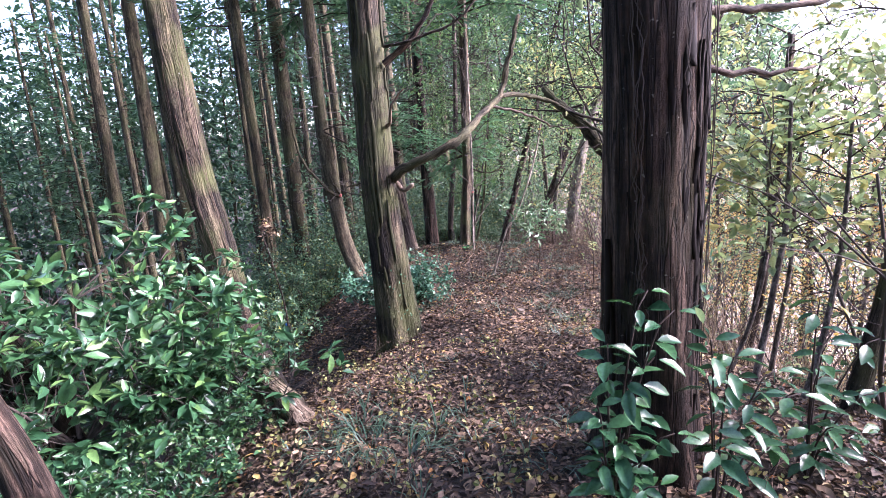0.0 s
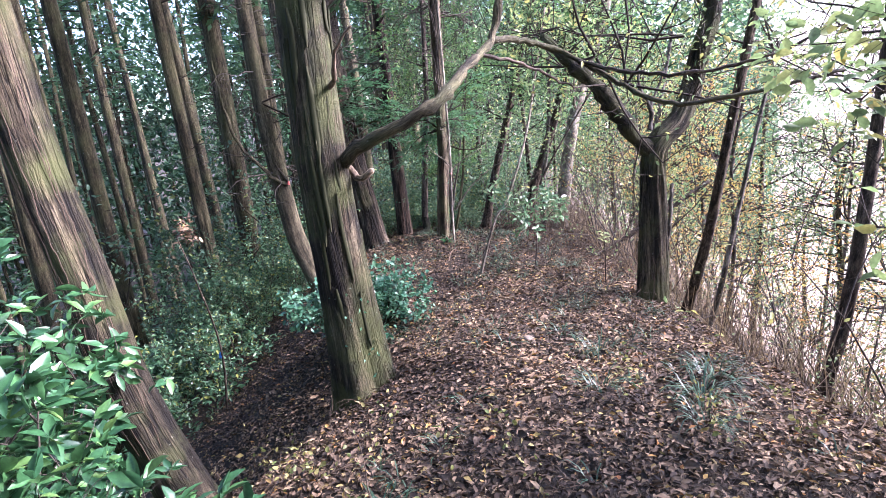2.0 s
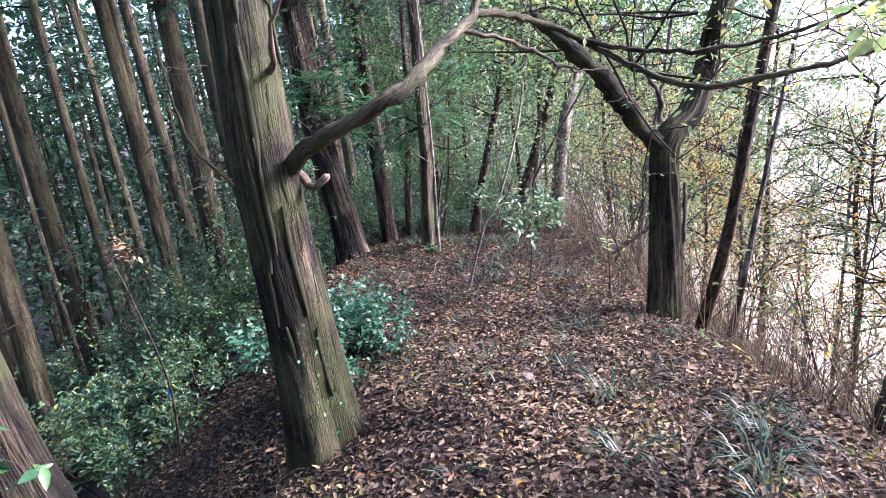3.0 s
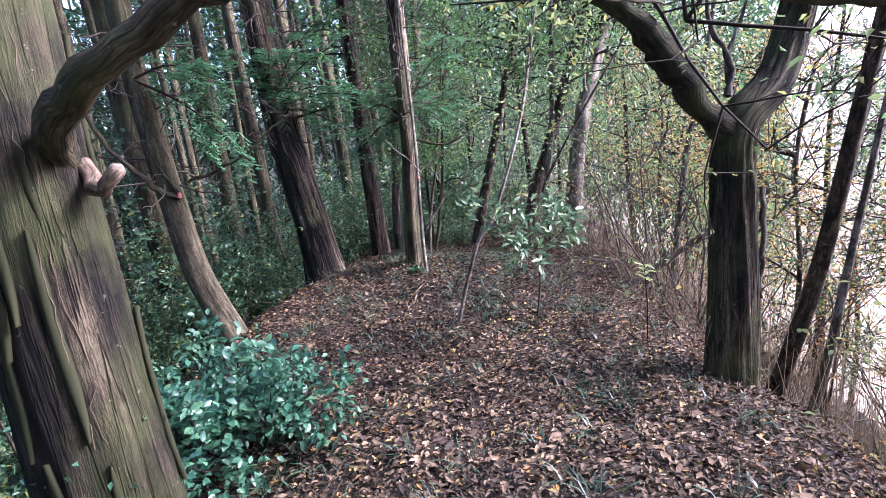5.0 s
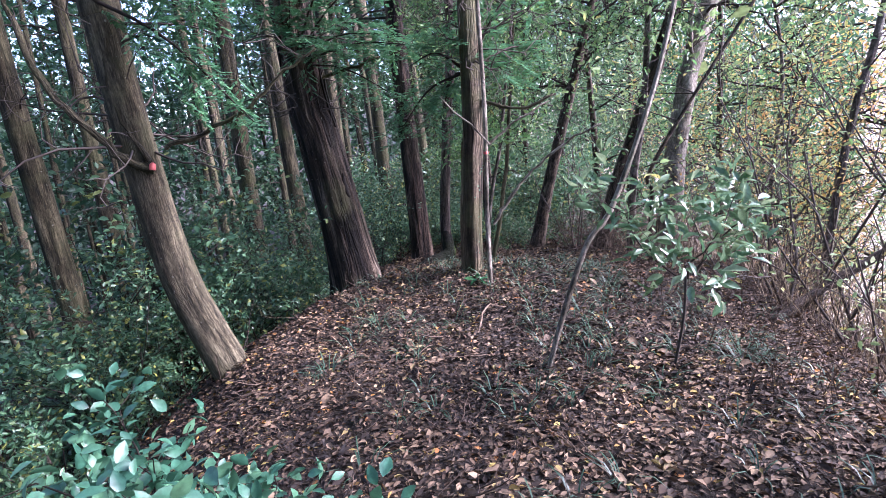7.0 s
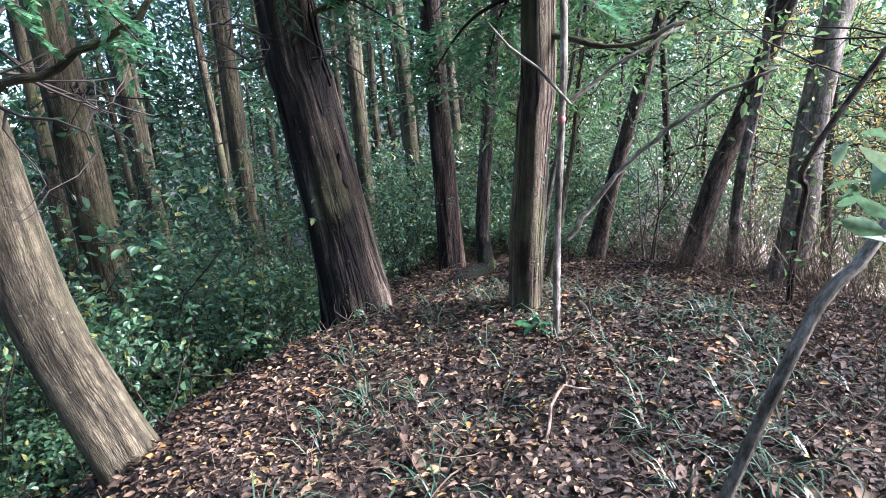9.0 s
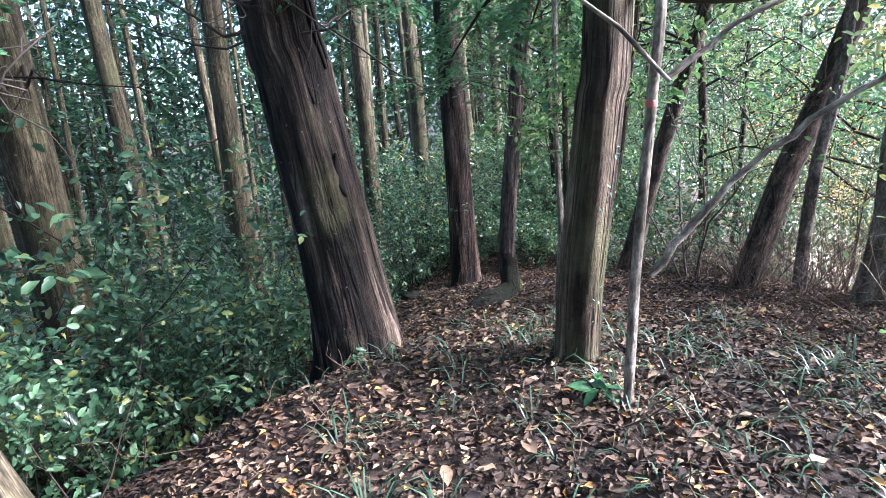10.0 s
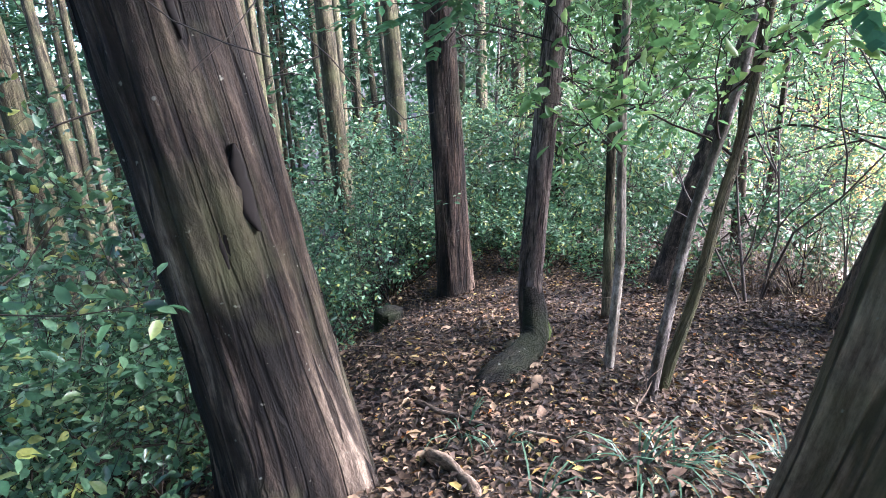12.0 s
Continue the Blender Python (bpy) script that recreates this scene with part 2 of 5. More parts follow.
BARK_OLIVE = bark("bark_olive", (0.045, 0.04, 0.024), (0.12, 0.105, 0.065), (0.2, 0.178, 0.115), moss=(0.09, 0.098, 0.04), moss_amount=0.55, stretch=0.12, scale=22, bump=0.55, cracks=0.45, stains=0.5)
BARK_FURROW = bark("bark_furrowed", (0.05, 0.04, 0.036), (0.15, 0.122, 0.105), (0.28, 0.24, 0.215), moss_amount=0.25, stretch=0.12, scale=20, bump=0.7, cracks=0.8, stains=0.4)
BARK_PALE = bark("bark_pale", (0.12, 0.11, 0.085), (0.26, 0.24, 0.195), (0.43, 0.4, 0.34), moss_amount=0.25, stretch=0.4, scale=12, bump=0.3, cracks=0.25, stains=0.45)
BARK_TWIG = bark("bark_twig", (0.02, 0.015, 0.011), (0.075, 0.058, 0.044), (0.17, 0.135, 0.1), moss_amount=0.15, stretch=0.3, scale=30, bump=0.3, cracks=0.5, stains=0.4)
BARK_DAMP = bark("bark_damp", (0.006, 0.005, 0.004), (0.016, 0.015, 0.01), (0.032, 0.03, 0.02), moss=(0.02, 0.03, 0.008), moss_amount=0.7, stretch=0.9, scale=18, bump=0.8)
DEADWOOD = bark("dead_wood", (0.1, 0.075, 0.05), (0.22, 0.165, 0.12), (0.36, 0.29, 0.22), moss_amount=0.1, stretch=0.2, scale=30, bump=0.3, cracks=0.4, stains=0.3)
LEAF_EVERGREEN = foliage("leaf_evergreen", [(0, (0.018, 0.066, 0.03)), (0.45, (0.032, 0.104, 0.042)), (0.8, (0.052, 0.145, 0.052)), (1, (0.11, 0.21, 0.06))], 0.36, 0.2, 0.22)
LEAF_BLUISH = foliage("leaf_bluish", [(0, (0.035, 0.12, 0.075)), (0.6, (0.06, 0.18, 0.105)), (1, (0.11, 0.25, 0.13))], 0.42, 0.2, 0.15)
LEAF_BUSH = foliage("leaf_bush", [(0, (0.035, 0.095, 0.05)), (0.5, (0.07, 0.16, 0.08)), (0.86, (0.13, 0.245, 0.125)), (0.97, (0.28, 0.3, 0.075))], 0.36, 0.38, 0.15)
LEAF_SHINE = foliage("leaf_shining", [(0, (0.075, 0.155, 0.08)), (0.6, (0.135, 0.235, 0.125)), (1, (0.25, 0.33, 0.19))], 0.25, 0.3, 0.5)
LEAF_BIG = foliage("leaf_big", [(0, (0.016, 0.058, 0.03)), (0.6, (0.028, 0.092, 0.044)), (0.85, (0.05, 0.14, 0.05)), (1, (0.15, 0.26, 0.05))], 0.27, 0.2, 0.0)
LEAF_LIGHT = foliage("leaf_light", [(0, (0.14, 0.22, 0.1)), (0.5, (0.22, 0.32, 0.135)), (0.78, (0.3, 0.36, 0.14)), (1, (0.45, 0.39, 0.12))], 0.5, 0.45)
LEAF_GREEN = foliage("leaf_green", [(0, (0.06, 0.15, 0.055)), (0.6, (0.12, 0.25, 0.09)), (1, (0.22, 0.34, 0.11))], 0.4, 0.52)
LEAF_WOOD = foliage("leaf_wood", [(0, (0.055, 0.12, 0.06)), (0.6, (0.1, 0.19, 0.095)), (1, (0.19, 0.27, 0.13))], 0.4, 0.5)
LEAF_YELLOW = foliage("leaf_yellow", [(0, (0.1, 0.15, 0.045)), (0.5, (0.24, 0.25, 0.075)), (1, (0.44, 0.38, 0.15))], 0.55, 0.4)
LEAF_AUTUMN = foliage("leaf_autumn", [(0, (0.4, 0.36, 0.1)), (0.5, (0.5, 0.34, 0.09)), (0.85, (0.52, 0.26, 0.1)), (1, (0.4, 0.34, 0.14))], 0.55, 0.5)
FROND = foliage("conifer_frond", [(0, (0.025, 0.075, 0.038)), (0.5, (0.045, 0.115, 0.055)), (1, (0.08, 0.165, 0.07))], 0.55, 0.35)
FROND_LOW = foliage("conifer_frond_low", [(0, (0.06, 0.17, 0.09)), (0.6, (0.09, 0.24, 0.12)), (1, (0.14, 0.3, 0.13))], 0.5, 0.45)
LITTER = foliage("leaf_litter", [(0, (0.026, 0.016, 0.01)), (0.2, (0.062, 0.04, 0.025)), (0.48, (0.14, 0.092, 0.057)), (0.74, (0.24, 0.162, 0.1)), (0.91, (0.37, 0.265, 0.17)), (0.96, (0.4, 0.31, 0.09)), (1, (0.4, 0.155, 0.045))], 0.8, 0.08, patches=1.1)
LITTER_DARK = foliage("leaf_mould", [(0, (0.014, 0.008, 0.005)), (0.32, (0.042, 0.025, 0.015)), (0.55, (0.092, 0.056, 0.034)), (0.78, (0.165, 0.106, 0.065)), (0.93, (0.29, 0.2, 0.125)), (0.97, (0.34, 0.26, 0.07)), (1, (0.36, 0.13, 0.035))], 0.8, 0.05, patches=1.4)
GRASS_BLADE = foliage("grass_blade", [(0, (0.022, 0.062, 0.035)), (0.6, (0.045, 0.1, 0.058)), (1, (0.11, 0.18, 0.115))], 0.4, 0.25)
DRY_STALK = foliage("dry_stalk", [(0, (0.18, 0.13, 0.08)), (0.6, (0.32, 0.24, 0.15)), (1, (0.42, 0.33, 0.2))], 0.7, 0.2)


def soil_material():
    m, nodes, links, p = material("forest_soil")
    co = nodes.new("ShaderNodeTexCoord")
    a = noise_node(nodes, links, co.outputs["Object"], 9, 8, 0.7)
    b = noise_node(nodes, links, co.outputs["Object"], 70, 6, 0.7)
    c = noise_node(nodes, links, co.outputs["Object"], 0.05, 3, 0.5)
    r = ramp_node(nodes, [(0.3, (0.008, 0.005, 0.003)), (0.55, (0.026, 0.015, 0.009)), (0.75, (0.06, 0.035, 0.022))])
    links.new(a.outputs["Fac"], r.inputs["Fac"])
    far = ramp_node(nodes, [(0.4, (0.05, 0.07, 0.03)), (0.6, (0.16, 0.14, 0.07))])
    links.new(c.outputs["Fac"], far.inputs["Fac"])
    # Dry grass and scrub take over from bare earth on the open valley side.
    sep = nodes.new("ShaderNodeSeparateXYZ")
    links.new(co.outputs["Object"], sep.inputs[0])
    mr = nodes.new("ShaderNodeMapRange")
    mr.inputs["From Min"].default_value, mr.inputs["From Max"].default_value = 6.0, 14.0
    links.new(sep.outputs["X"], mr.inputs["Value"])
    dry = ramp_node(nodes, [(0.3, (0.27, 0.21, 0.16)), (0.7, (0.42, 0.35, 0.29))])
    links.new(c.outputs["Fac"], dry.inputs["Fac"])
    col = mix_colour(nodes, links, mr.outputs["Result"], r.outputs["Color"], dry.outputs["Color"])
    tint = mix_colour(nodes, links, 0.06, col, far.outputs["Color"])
    links.new(tint, p.inputs["Base Color"])
    p.inputs["Roughness"].default_value = 0.95
    bp = nodes.new("ShaderNodeBump")
    bp.inputs["Strength"].default_value, bp.inputs["Distance"].default_value = 0.8, 0.03
    links.new(b.outputs["Fac"], bp.inputs["Height"])
    links.new(bp.outputs["Normal"], p.inputs["Normal"])
    return m


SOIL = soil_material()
TAPE_RED = material("red_tape")
TAPE_RED[3].inputs["Base Color"].default_value = (0.48, 0.1, 0.09, 1)
TAPE_RED = TAPE_RED[0]
TAPE_BLUE = material("blue_plastic")
TAPE_BLUE[3].inputs["Base Color"].default_value = (0.03, 0.16, 0.5, 1)
TAPE_BLUE = TAPE_BLUE[0]


def stone_material():
    m, nodes, links, p = material("stone")
    co = nodes.new("ShaderNodeTexCoord")
    a = noise_node(nodes, links, co.outputs["Object"], 14, 8, 0.7)
    r = ramp_node(nodes, [(0.3, (0.11, 0.085, 0.062)), (0.7, (0.25, 0.2, 0.155))])
    links.new(a.outputs["Fac"], r.inputs["Fac"])
    links.new(r.outputs["Color"], p.inputs["Base Color"])
    p.inputs["Roughness"].default_value = 0.9
    return m


STONE = stone_material()


def moss_material():
    m, nodes, links, p = material("moss")
    co = nodes.new("ShaderNodeTexCoord")
    n1 = noise_node(nodes, links, co.outputs["Object"], 45, 6, 0.7)
    r = ramp_node(nodes, [(0.3, (0.02, 0.035, 0.008)), (0.7, (0.09, 0.13, 0.02))])
    links.new(n1.outputs["Fac"], r.inputs["Fac"])
    links.new(r.outputs["Color"], p.inputs["Base Color"])
    p.inputs["Roughness"].default_value = 1.0
    bp = nodes.new("ShaderNodeBump")
    bp.inputs["Distance"].default_value = 0.01
    links.new(n1.outputs["Fac"], bp.inputs["Height"])
    links.new(bp.outputs["Normal"], p.inputs["Normal"])
    return m


MOSS = moss_material()


# ---- ground ----
def soft(d, w=0.35):
    """max(d, 0) with a rounded corner."""
    return 0.5 * (d + np.sqrt(d * d + w * w)) - 0.5 * w * 0.3


def height(x, y):
    """The ground: a ridge that runs ahead, a wooded slope to one side, an open valley to the other."""
    x, y = np.asarray(x, float), np.asarray(y, float)
    c = np.interp(y, [-60, -10, 0, 2.5, 4.6, 6, 7.7, 8.5, 9.4, 10.1, 11, 12.5, 14.3, 18, 25, 60, 400], [1.5, 0.35, 0.1, 0.0, -0.22, -0.38, -0.52, -0.55, -0.47, -0.42, -0.62, -0.85, -1.3, -1.45, -1.1, -1.0, 30])
    xl = np.interp(y, [-10, 2, 4, 4.9, 5.6, 6.4, 9, 9.8, 10.3, 11, 11.8, 14, 20], [-0.9, -0.9, -0.8, -0.4, -0.4, -0.8, -1.2, -1.1, -0.78, -0.75, -0.95, -0.6, -1.5])
    xr = np.interp(y, [-10, 3, 5, 7, 9, 11, 13, 20, 30], [2.3, 2.3, 2.2, 2.25, 2.45, 2.8, 3.2, 4.5, 6])
    dl, dr = soft(xl - x), soft(x - xr)
    left = 0.66 * np.minimum(dl, 5) + 0.36 * np.clip(dl - 5, 0, 20) + 0.05 * np.clip(dl - 25, 0, 40) - 0.03 * np.clip(dl - 80, 0, 400)
    right = 0.85 * np.minimum(dr, 7) + 0.4 * np.clip(dr - 7, 0, 25) - 0.02 * np.clip(dr - 32, 0, 100) - 0.1 * np.clip(dr - 140, 0, 400)
    cross = -0.07 * np.clip(x - 0.3, 0, 2)
    near = np.exp(-((x / 14) ** 2 + ((y - 6) / 18) ** 2))
    bumps = near * (0.03 * np.sin(2.1 * x + 1.3 * y) + 0.025 * np.sin(3.7 * y - 2.2 * x + 1) + 0.018 * np.sin(6.1 * x + 0.7) * np.sin(5.3 * y) + 0.016 * np.sin(8.7 * x + 2.9 * y) * np.sin(9.3 * y - 3.1 * x + 2))
    return c - left - right + cross + bumps


def ground_sheet():
    n = 240
    u = np.linspace(-1, 1, n)
    gx = 420 * np.sinh(6.2 * u) / np.sinh(6.2)
    gy = 6 + 420 * np.sinh(6.2 * u) / np.sinh(6.2)
    X, Y = np.meshgrid(gx, gy, indexing="ij")
    Z = height(X, Y)
    i, j = np.meshgrid(np.arange(n - 1), np.arange(n - 1), indexing="ij")
    F = np.stack([i * n + j, (i + 1) * n + j, (i + 1) * n + j + 1, i * n + j + 1], -1).reshape(-1, 4)
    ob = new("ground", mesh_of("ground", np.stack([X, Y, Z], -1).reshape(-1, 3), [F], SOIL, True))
    return tagged(ob, "brown forest soil of a narrow wooded ridge", "ground", kind="structure")


GROUND = ground_sheet()


# ---- trunks and limbs ----
def trunk_mesh(name, pts, r0, r1, mat, flare=0.6, lobes=5, depth=0.016, strips=18, sides=72, step=0.065, seed=1):
    """A bark-covered trunk along pts: root flare, lobes, and raised strips of bark."""
    rng = np.random.default_rng(seed)
    n = max(6, int(np.sum(np.linalg.norm(np.diff(np.asarray(pts), axis=0), axis=1)) / step))
    A = curve_of(pts, n)
    s = np.concatenate([[0], np.cumsum(np.linalg.norm(np.diff(A, axis=0), axis=1))])
    th = np.linspace(0, 1, sides, endpoint=False)
    U, S = np.meshgrid(th, s, indexing="xy")
    v = S / s[-1]
    R = r0 + (r1 - r0) * v ** 0.8
    twist = U + 0.05 * S
    lob = 1 + 0.06 * np.sin(2 * np.pi * 3 * twist + seed) + 0.05 * (value_noise(twist, v, 6, 8, rng) - 0.5)
    fl = flare * np.exp(-S / (1.5 * r0 + 0.06)) * (0.65 + 0.5 * np.cos(2 * np.pi * lobes * U + seed) + 0.4 * (value_noise(U, v * 0, 7, 1, rng) - 0.3))
    lanes = value_noise(twist, v, strips, max(2, int(s[-1] / 1.4)), rng)
    ridged = 1 - np.abs(2 * lanes - 1)
    fine = value_noise(twist, v, strips * 3, max(3, int(s[-1] / 0.3)), rng)
    fine = 1 - np.abs(2 * fine - 1)
    R = R * lob * (1 + fl) + 1.5 * depth * (np.sqrt(ridged) - 0.6) + depth * 0.8 * (fine - 0.5)
    T = unit(np.gradient(A, axis=0))
    B1 = unit(np.cross(T, np.array([0.0, 1.0, 0.15])))
    B2 = np.cross(T, B1)
    a = 2 * np.pi * th
    V = A[:, None] + R[:, :, None] * (np.cos(a)[None, :, None] * B1[:, None] + np.sin(a)[None, :, None] * B2[:, None])
    i, j = np.meshgrid(np.arange(n - 1), np.arange(sides), indexing="ij")
    k = (j + 1) % sides
    F = np.stack([i * sides + j, i * sides + k, (i + 1) * sides + k, (i + 1) * sides + j], -1).reshape(-1, 4)
    top = np.array([[(n - 1) * sides + q for q in range(sides)]])
    G = np.stack([R * np.cos(a)[None] + seed, R * np.sin(a)[None], S], -1)
    return mesh_of(name, V.reshape(-1, 3), [F, top], mat, True, G.reshape(-1, 3))


def limb_mesh(name, pts, r0, r1, mat, sides=10, wob=0.015, seed=1):
    rng = np.random.default_rng(seed)
    L = np.sum(np.linalg.norm(np.diff(np.asarray(pts), axis=0), axis=1))
    n = max(6, int(L / 0.06))
    A = curve_of(pts, n) + rng.normal(size=(n, 3)) * wob * 0.4
    R = np.linspace(r0, r1, n) * (1 + 0.12 * rng.normal(size=n))
    R = np.maximum(R, 0.003)
    V, F, cap = tube(A, R, sides)
    a = np.linspace(0, 2 * np.pi, sides, endpoint=False)
    S = np.linspace(0, L, n)
    G = np.stack([R[:, None] * np.cos(a)[None] + seed, R[:, None] * np.sin(a)[None], np.broadcast_to(S[:, None], (n, sides))], -1).reshape(-1, 3)
    return mesh_of(name, V, [F, cap], mat, True, np.concatenate([G, [[seed, 0, L]]]))


def grow(rng, p, d, L, r, depth, heap, sites, kids=4, spread=0.7, lift=0.25, wob=0.18, sides=5, fine=None):
    """A twig that branches; sites gathers places and directions for leaves. Side twigs go to the heap fine, where there is one."""
    n = 4 if depth else 3
    P, d = [np.asarray(p, float)], unit(d)
    for _ in range(n):
        d = unit(d + rng.normal(size=3) * wob + np.array([0, 0, lift * 0.15]))
        P.append(P[-1] + d * L / n)
    P = np.array(P)
    heap.add(*tube(P, np.linspace(r, max(r * 0.35, 0.0012), n + 1), sides if r > 0.008 else 4 if r > 0.004 else 3))
    if depth == 0:
        for k in range(1, n + 1):
            sites.append((P[k], d))
        return
    for _ in range(kids):
        k = rng.integers(1, n + 1)
        t = unit(P[k] - P[k - 1])
        side = unit(np.cross(t, rng.normal(size=3)))
        nd = unit(t * (1 - spread) + side * spread + np.array([0, 0, lift]))
        grow(rng, P[k], nd, L * rng.uniform(0.45, 0.7), r * rng.uniform(0.4, 0.6), depth - 1, fine or heap, sites, max(2, kids - 1), spread, lift, wob, sides)
    for k in range(n // 2, n + 1):
        sites.append((P[k], d))


def leafy(rng, sites, per, L, W, heap, spread=1.0, droop=0.1, shape=LEAF_FOLD, jitter=0.03):
    """Leaves round the sites of a twig."""
    P = np.repeat(np.array([s[0] for s in sites]), per, axis=0)
    D = np.repeat(np.array([s[1] for s in sites]), per, axis=0)
    n = len(P)
    D = unit(D * 0.7 + spread * scatter_dirs(rng, n) * np.array([1, 1, 0.6]) + np.array([0, 0, -droop]))
    N = unit(np.array([0, 0, 1.0]) + 0.7 * rng.normal(size=(n, 3)))
    S = rng.uniform(0.65, 1.2, n)
    leaves(heap, P + rng.normal(size=(n, 3)) * jitter, D, N, L * S, W * S, shape)


def spray(rng, heap, p, d, L, n=9, w=0.02, shape=LEAF_FLAT):
    """A flat spray of scale-leaved conifer twigs."""
    d = unit(d)
    side = unit(np.cross(d, np.array([0, 0, 1.0])) + 0.15 * rng.normal(size=3))
    f = np.linspace(0.1, 1, n)
    sg = np.where(np.arange(n) % 2, 1, -1)[:, None]
    P = p + f[:, None] * d * L * 0.8 + np.array([0, 0, -0.25]) * L * (f[:, None] ** 2)
    D = unit(d * 0.75 + sg * side * 0.7 + np.array([0, 0, -0.15]) + rng.normal(size=(n, 3)) * 0.12)
    leaves(heap, P, D, np.tile([0, 0, 1.0], (n, 1)) + rng.normal(size=(n, 3)) * 0.2, L * (0.62 - 0.3 * f) * rng.uniform(0.8, 1.2, n), w, shape)


def fan(rng, heap, p, d, L, w):
    """A flat fan of side twigs set with small scale leaves."""
    d = unit(d)
    side = unit(np.cross(d, np.array([0, 0, 1.0])) + 0.15 * rng.normal(size=3))
    P, D, S = [], [], []
    for i in range(9):
        f = 0.08 + 0.92 * i / 8
        q = p + d * L * 0.85 * f + np.array([0, 0, -0.28]) * L * f * f
        e = unit(d * 0.8 + side * (0.75 if i % 2 else -0.75) + rng.normal(size=3) * 0.12 + [0, 0, -0.12])
        l = L * (0.5 - 0.3 * f)
        for g in (0.15, 0.4, 0.65, 0.9):
            for sg in (-1, 1):
                P.append(q + e * l * g)
                D.append(e + sg * 0.7 * np.cross(e, [0, 0, 1.0]) + rng.normal(size=3) * 0.1)
                S.append(l * (0.42 - 0.15 * g) + 0.008)
    leaves(heap, P, D, np.tile([0, 0, 1.0], (len(P), 1)) + rng.normal(size=(len(P), 3)) * 0.25, np.array(S), w, LEAF_FLAT)


def tree(name, base, pts, r0, r1, mat, label, seed=1, **kw):
    """A tree whose trunk runs through pts (world), as a thing at base."""
    pts = np.asarray(pts, float)
    o = np.array([pts[0][0], pts[0][1], float(height(pts[0][0], pts[0][1]))])
    ob = thing(name, *o, label, "tree")
    part("trunk", trunk_mesh("trunk", pts - o, r0, r1, mat, seed=seed, **kw), ob)
    return ob, o


def limb(ob, o, pts, r0, r1, mat, label="", seed=1, name="limb"):
    return part(name, limb_mesh(name, np.asarray(pts, float) - o, r0, r1, mat, seed=seed), ob, label)


def crown_conifer(rng, z0, z1, reach, limbs_n, sprays_n, axis, heap_wood, heap_leaf, L=0.45, w=0.07, n=7):
    """Drooping limbs with sprays round an upright axis (a function of height)."""
    for i in range(limbs_n):
        f = i / max(limbs_n - 1, 1)
        z = z0 + (z1 - z0) * f
        a = rng.uniform(0, 2 * np.pi)
        R = reach * (1 - 0.75 * f) * rng.uniform(0.7, 1.15)
        d = np.array([math.cos(a), math.sin(a), 0])
        p0 = np.array([*axis(z), z])
        s = np.linspace(0, 1, 4)[:, None]
        P = p0 + d * R * s + np.array([0, 0, 1]) * (0.25 * R * s - 0.45 * R * s * s)
        heap_wood.add(*tube(P, np.linspace(0.022, 0.004, 4), 3))
        for _ in range(sprays_n):
            t = rng.uniform(0.25, 1)
            q = p0 + d * R * t + np.array([0, 0, 0.25 * R * t - 0.45 * R * t * t])
            dd = unit(d * 0.6 + rng.normal(size=3) * np.array([0.8, 0.8, 0.3]))
            spray(rng, heap_leaf, q, dd, L * rng.uniform(0.6, 1.2), n, w)


def dead_twigs(rng, heap, z0, z1, n, axis, r, reach=0.7):
    """Short bare side branches on a trunk."""
    for _ in range(n):
        z, a = rng.uniform(z0, z1), rng.uniform(0, 2 * np.pi)
        d = unit(np.array([math.cos(a), math.sin(a), rng.uniform(-0.25, 0.35)]))
        p = np.array([*axis(z), z]) + d * r * 0.8
        grow(rng, p, d, reach * rng.uniform(0.4, 1.2), rng.uniform(0.004, 0.011), 2, heap, [], 3, 0.6, 0.0, 0.34, 4)


def add_crown(ob, o, pts, z0, z1, reach, seed, limbs_n=28, sprays_n=9, twigs=14, r=0.1, tz=(1.2, 4.5)):
    rng = np.random.default_rng(seed)
    pts = np.asarray(pts, float) - o
    axis = lambda z: (np.interp(z, pts[:, 2], pts[:, 0]), np.interp(z, pts[:, 2], pts[:, 1]))
    wood, leaf, tw = Heap(), Heap(), Heap()
    crown_conifer(rng, z0, z1, reach, limbs_n, sprays_n, axis, wood, leaf)
    part("crown_frame", wood.mesh("crown_frame", BARK_TWIG), ob, kind="stuff")
    part("crown", leaf.mesh("crown", FROND), ob, "dark green scale-leaved crown")
    if twigs:
        dead_twigs(rng, tw, *tz, twigs, axis, r)
        part("dead_brushwood", tw.mesh("dead_brushwood", BARK_GREY), ob, kind="stuff", label="bare grey dead twigs")


def low_sprays(ob, o, start, ends, seed, per=60, L=0.22, w=0.017):
    """Green hanging conifer branches low on a trunk."""
    rng = np.random.default_rng(seed)
    for e in ends:
        wood, leaf = Heap(), Heap()
        P = curve_of([np.asarray(start, float) - o, (np.asarray(start) + np.asarray(e)) / 2 - o + [0, 0, 0.12], np.asarray(e, float) - o], 9)
        wood.add(*tube(P, np.linspace(0.014, 0.003, 9), 5))
        for _ in range(per // 2):
            t = rng.uniform(0.3, 1)
            q = P[int(t * 8)] + rng.normal(size=3) * 0.09
            d = unit((P[-1] - P[0]) * 0.5 + rng.normal(size=3) * np.array([0.6, 0.6, 0.25]))
            fan(rng, leaf, q, d, L * rng.uniform(0.7, 1.35), w)
        b = part("low_branch", wood.mesh("low_branch", BARK_TWIG), ob)
        part("frond", leaf.mesh("frond", FROND_LOW), b, "green flat conifer sprays", "stuff")


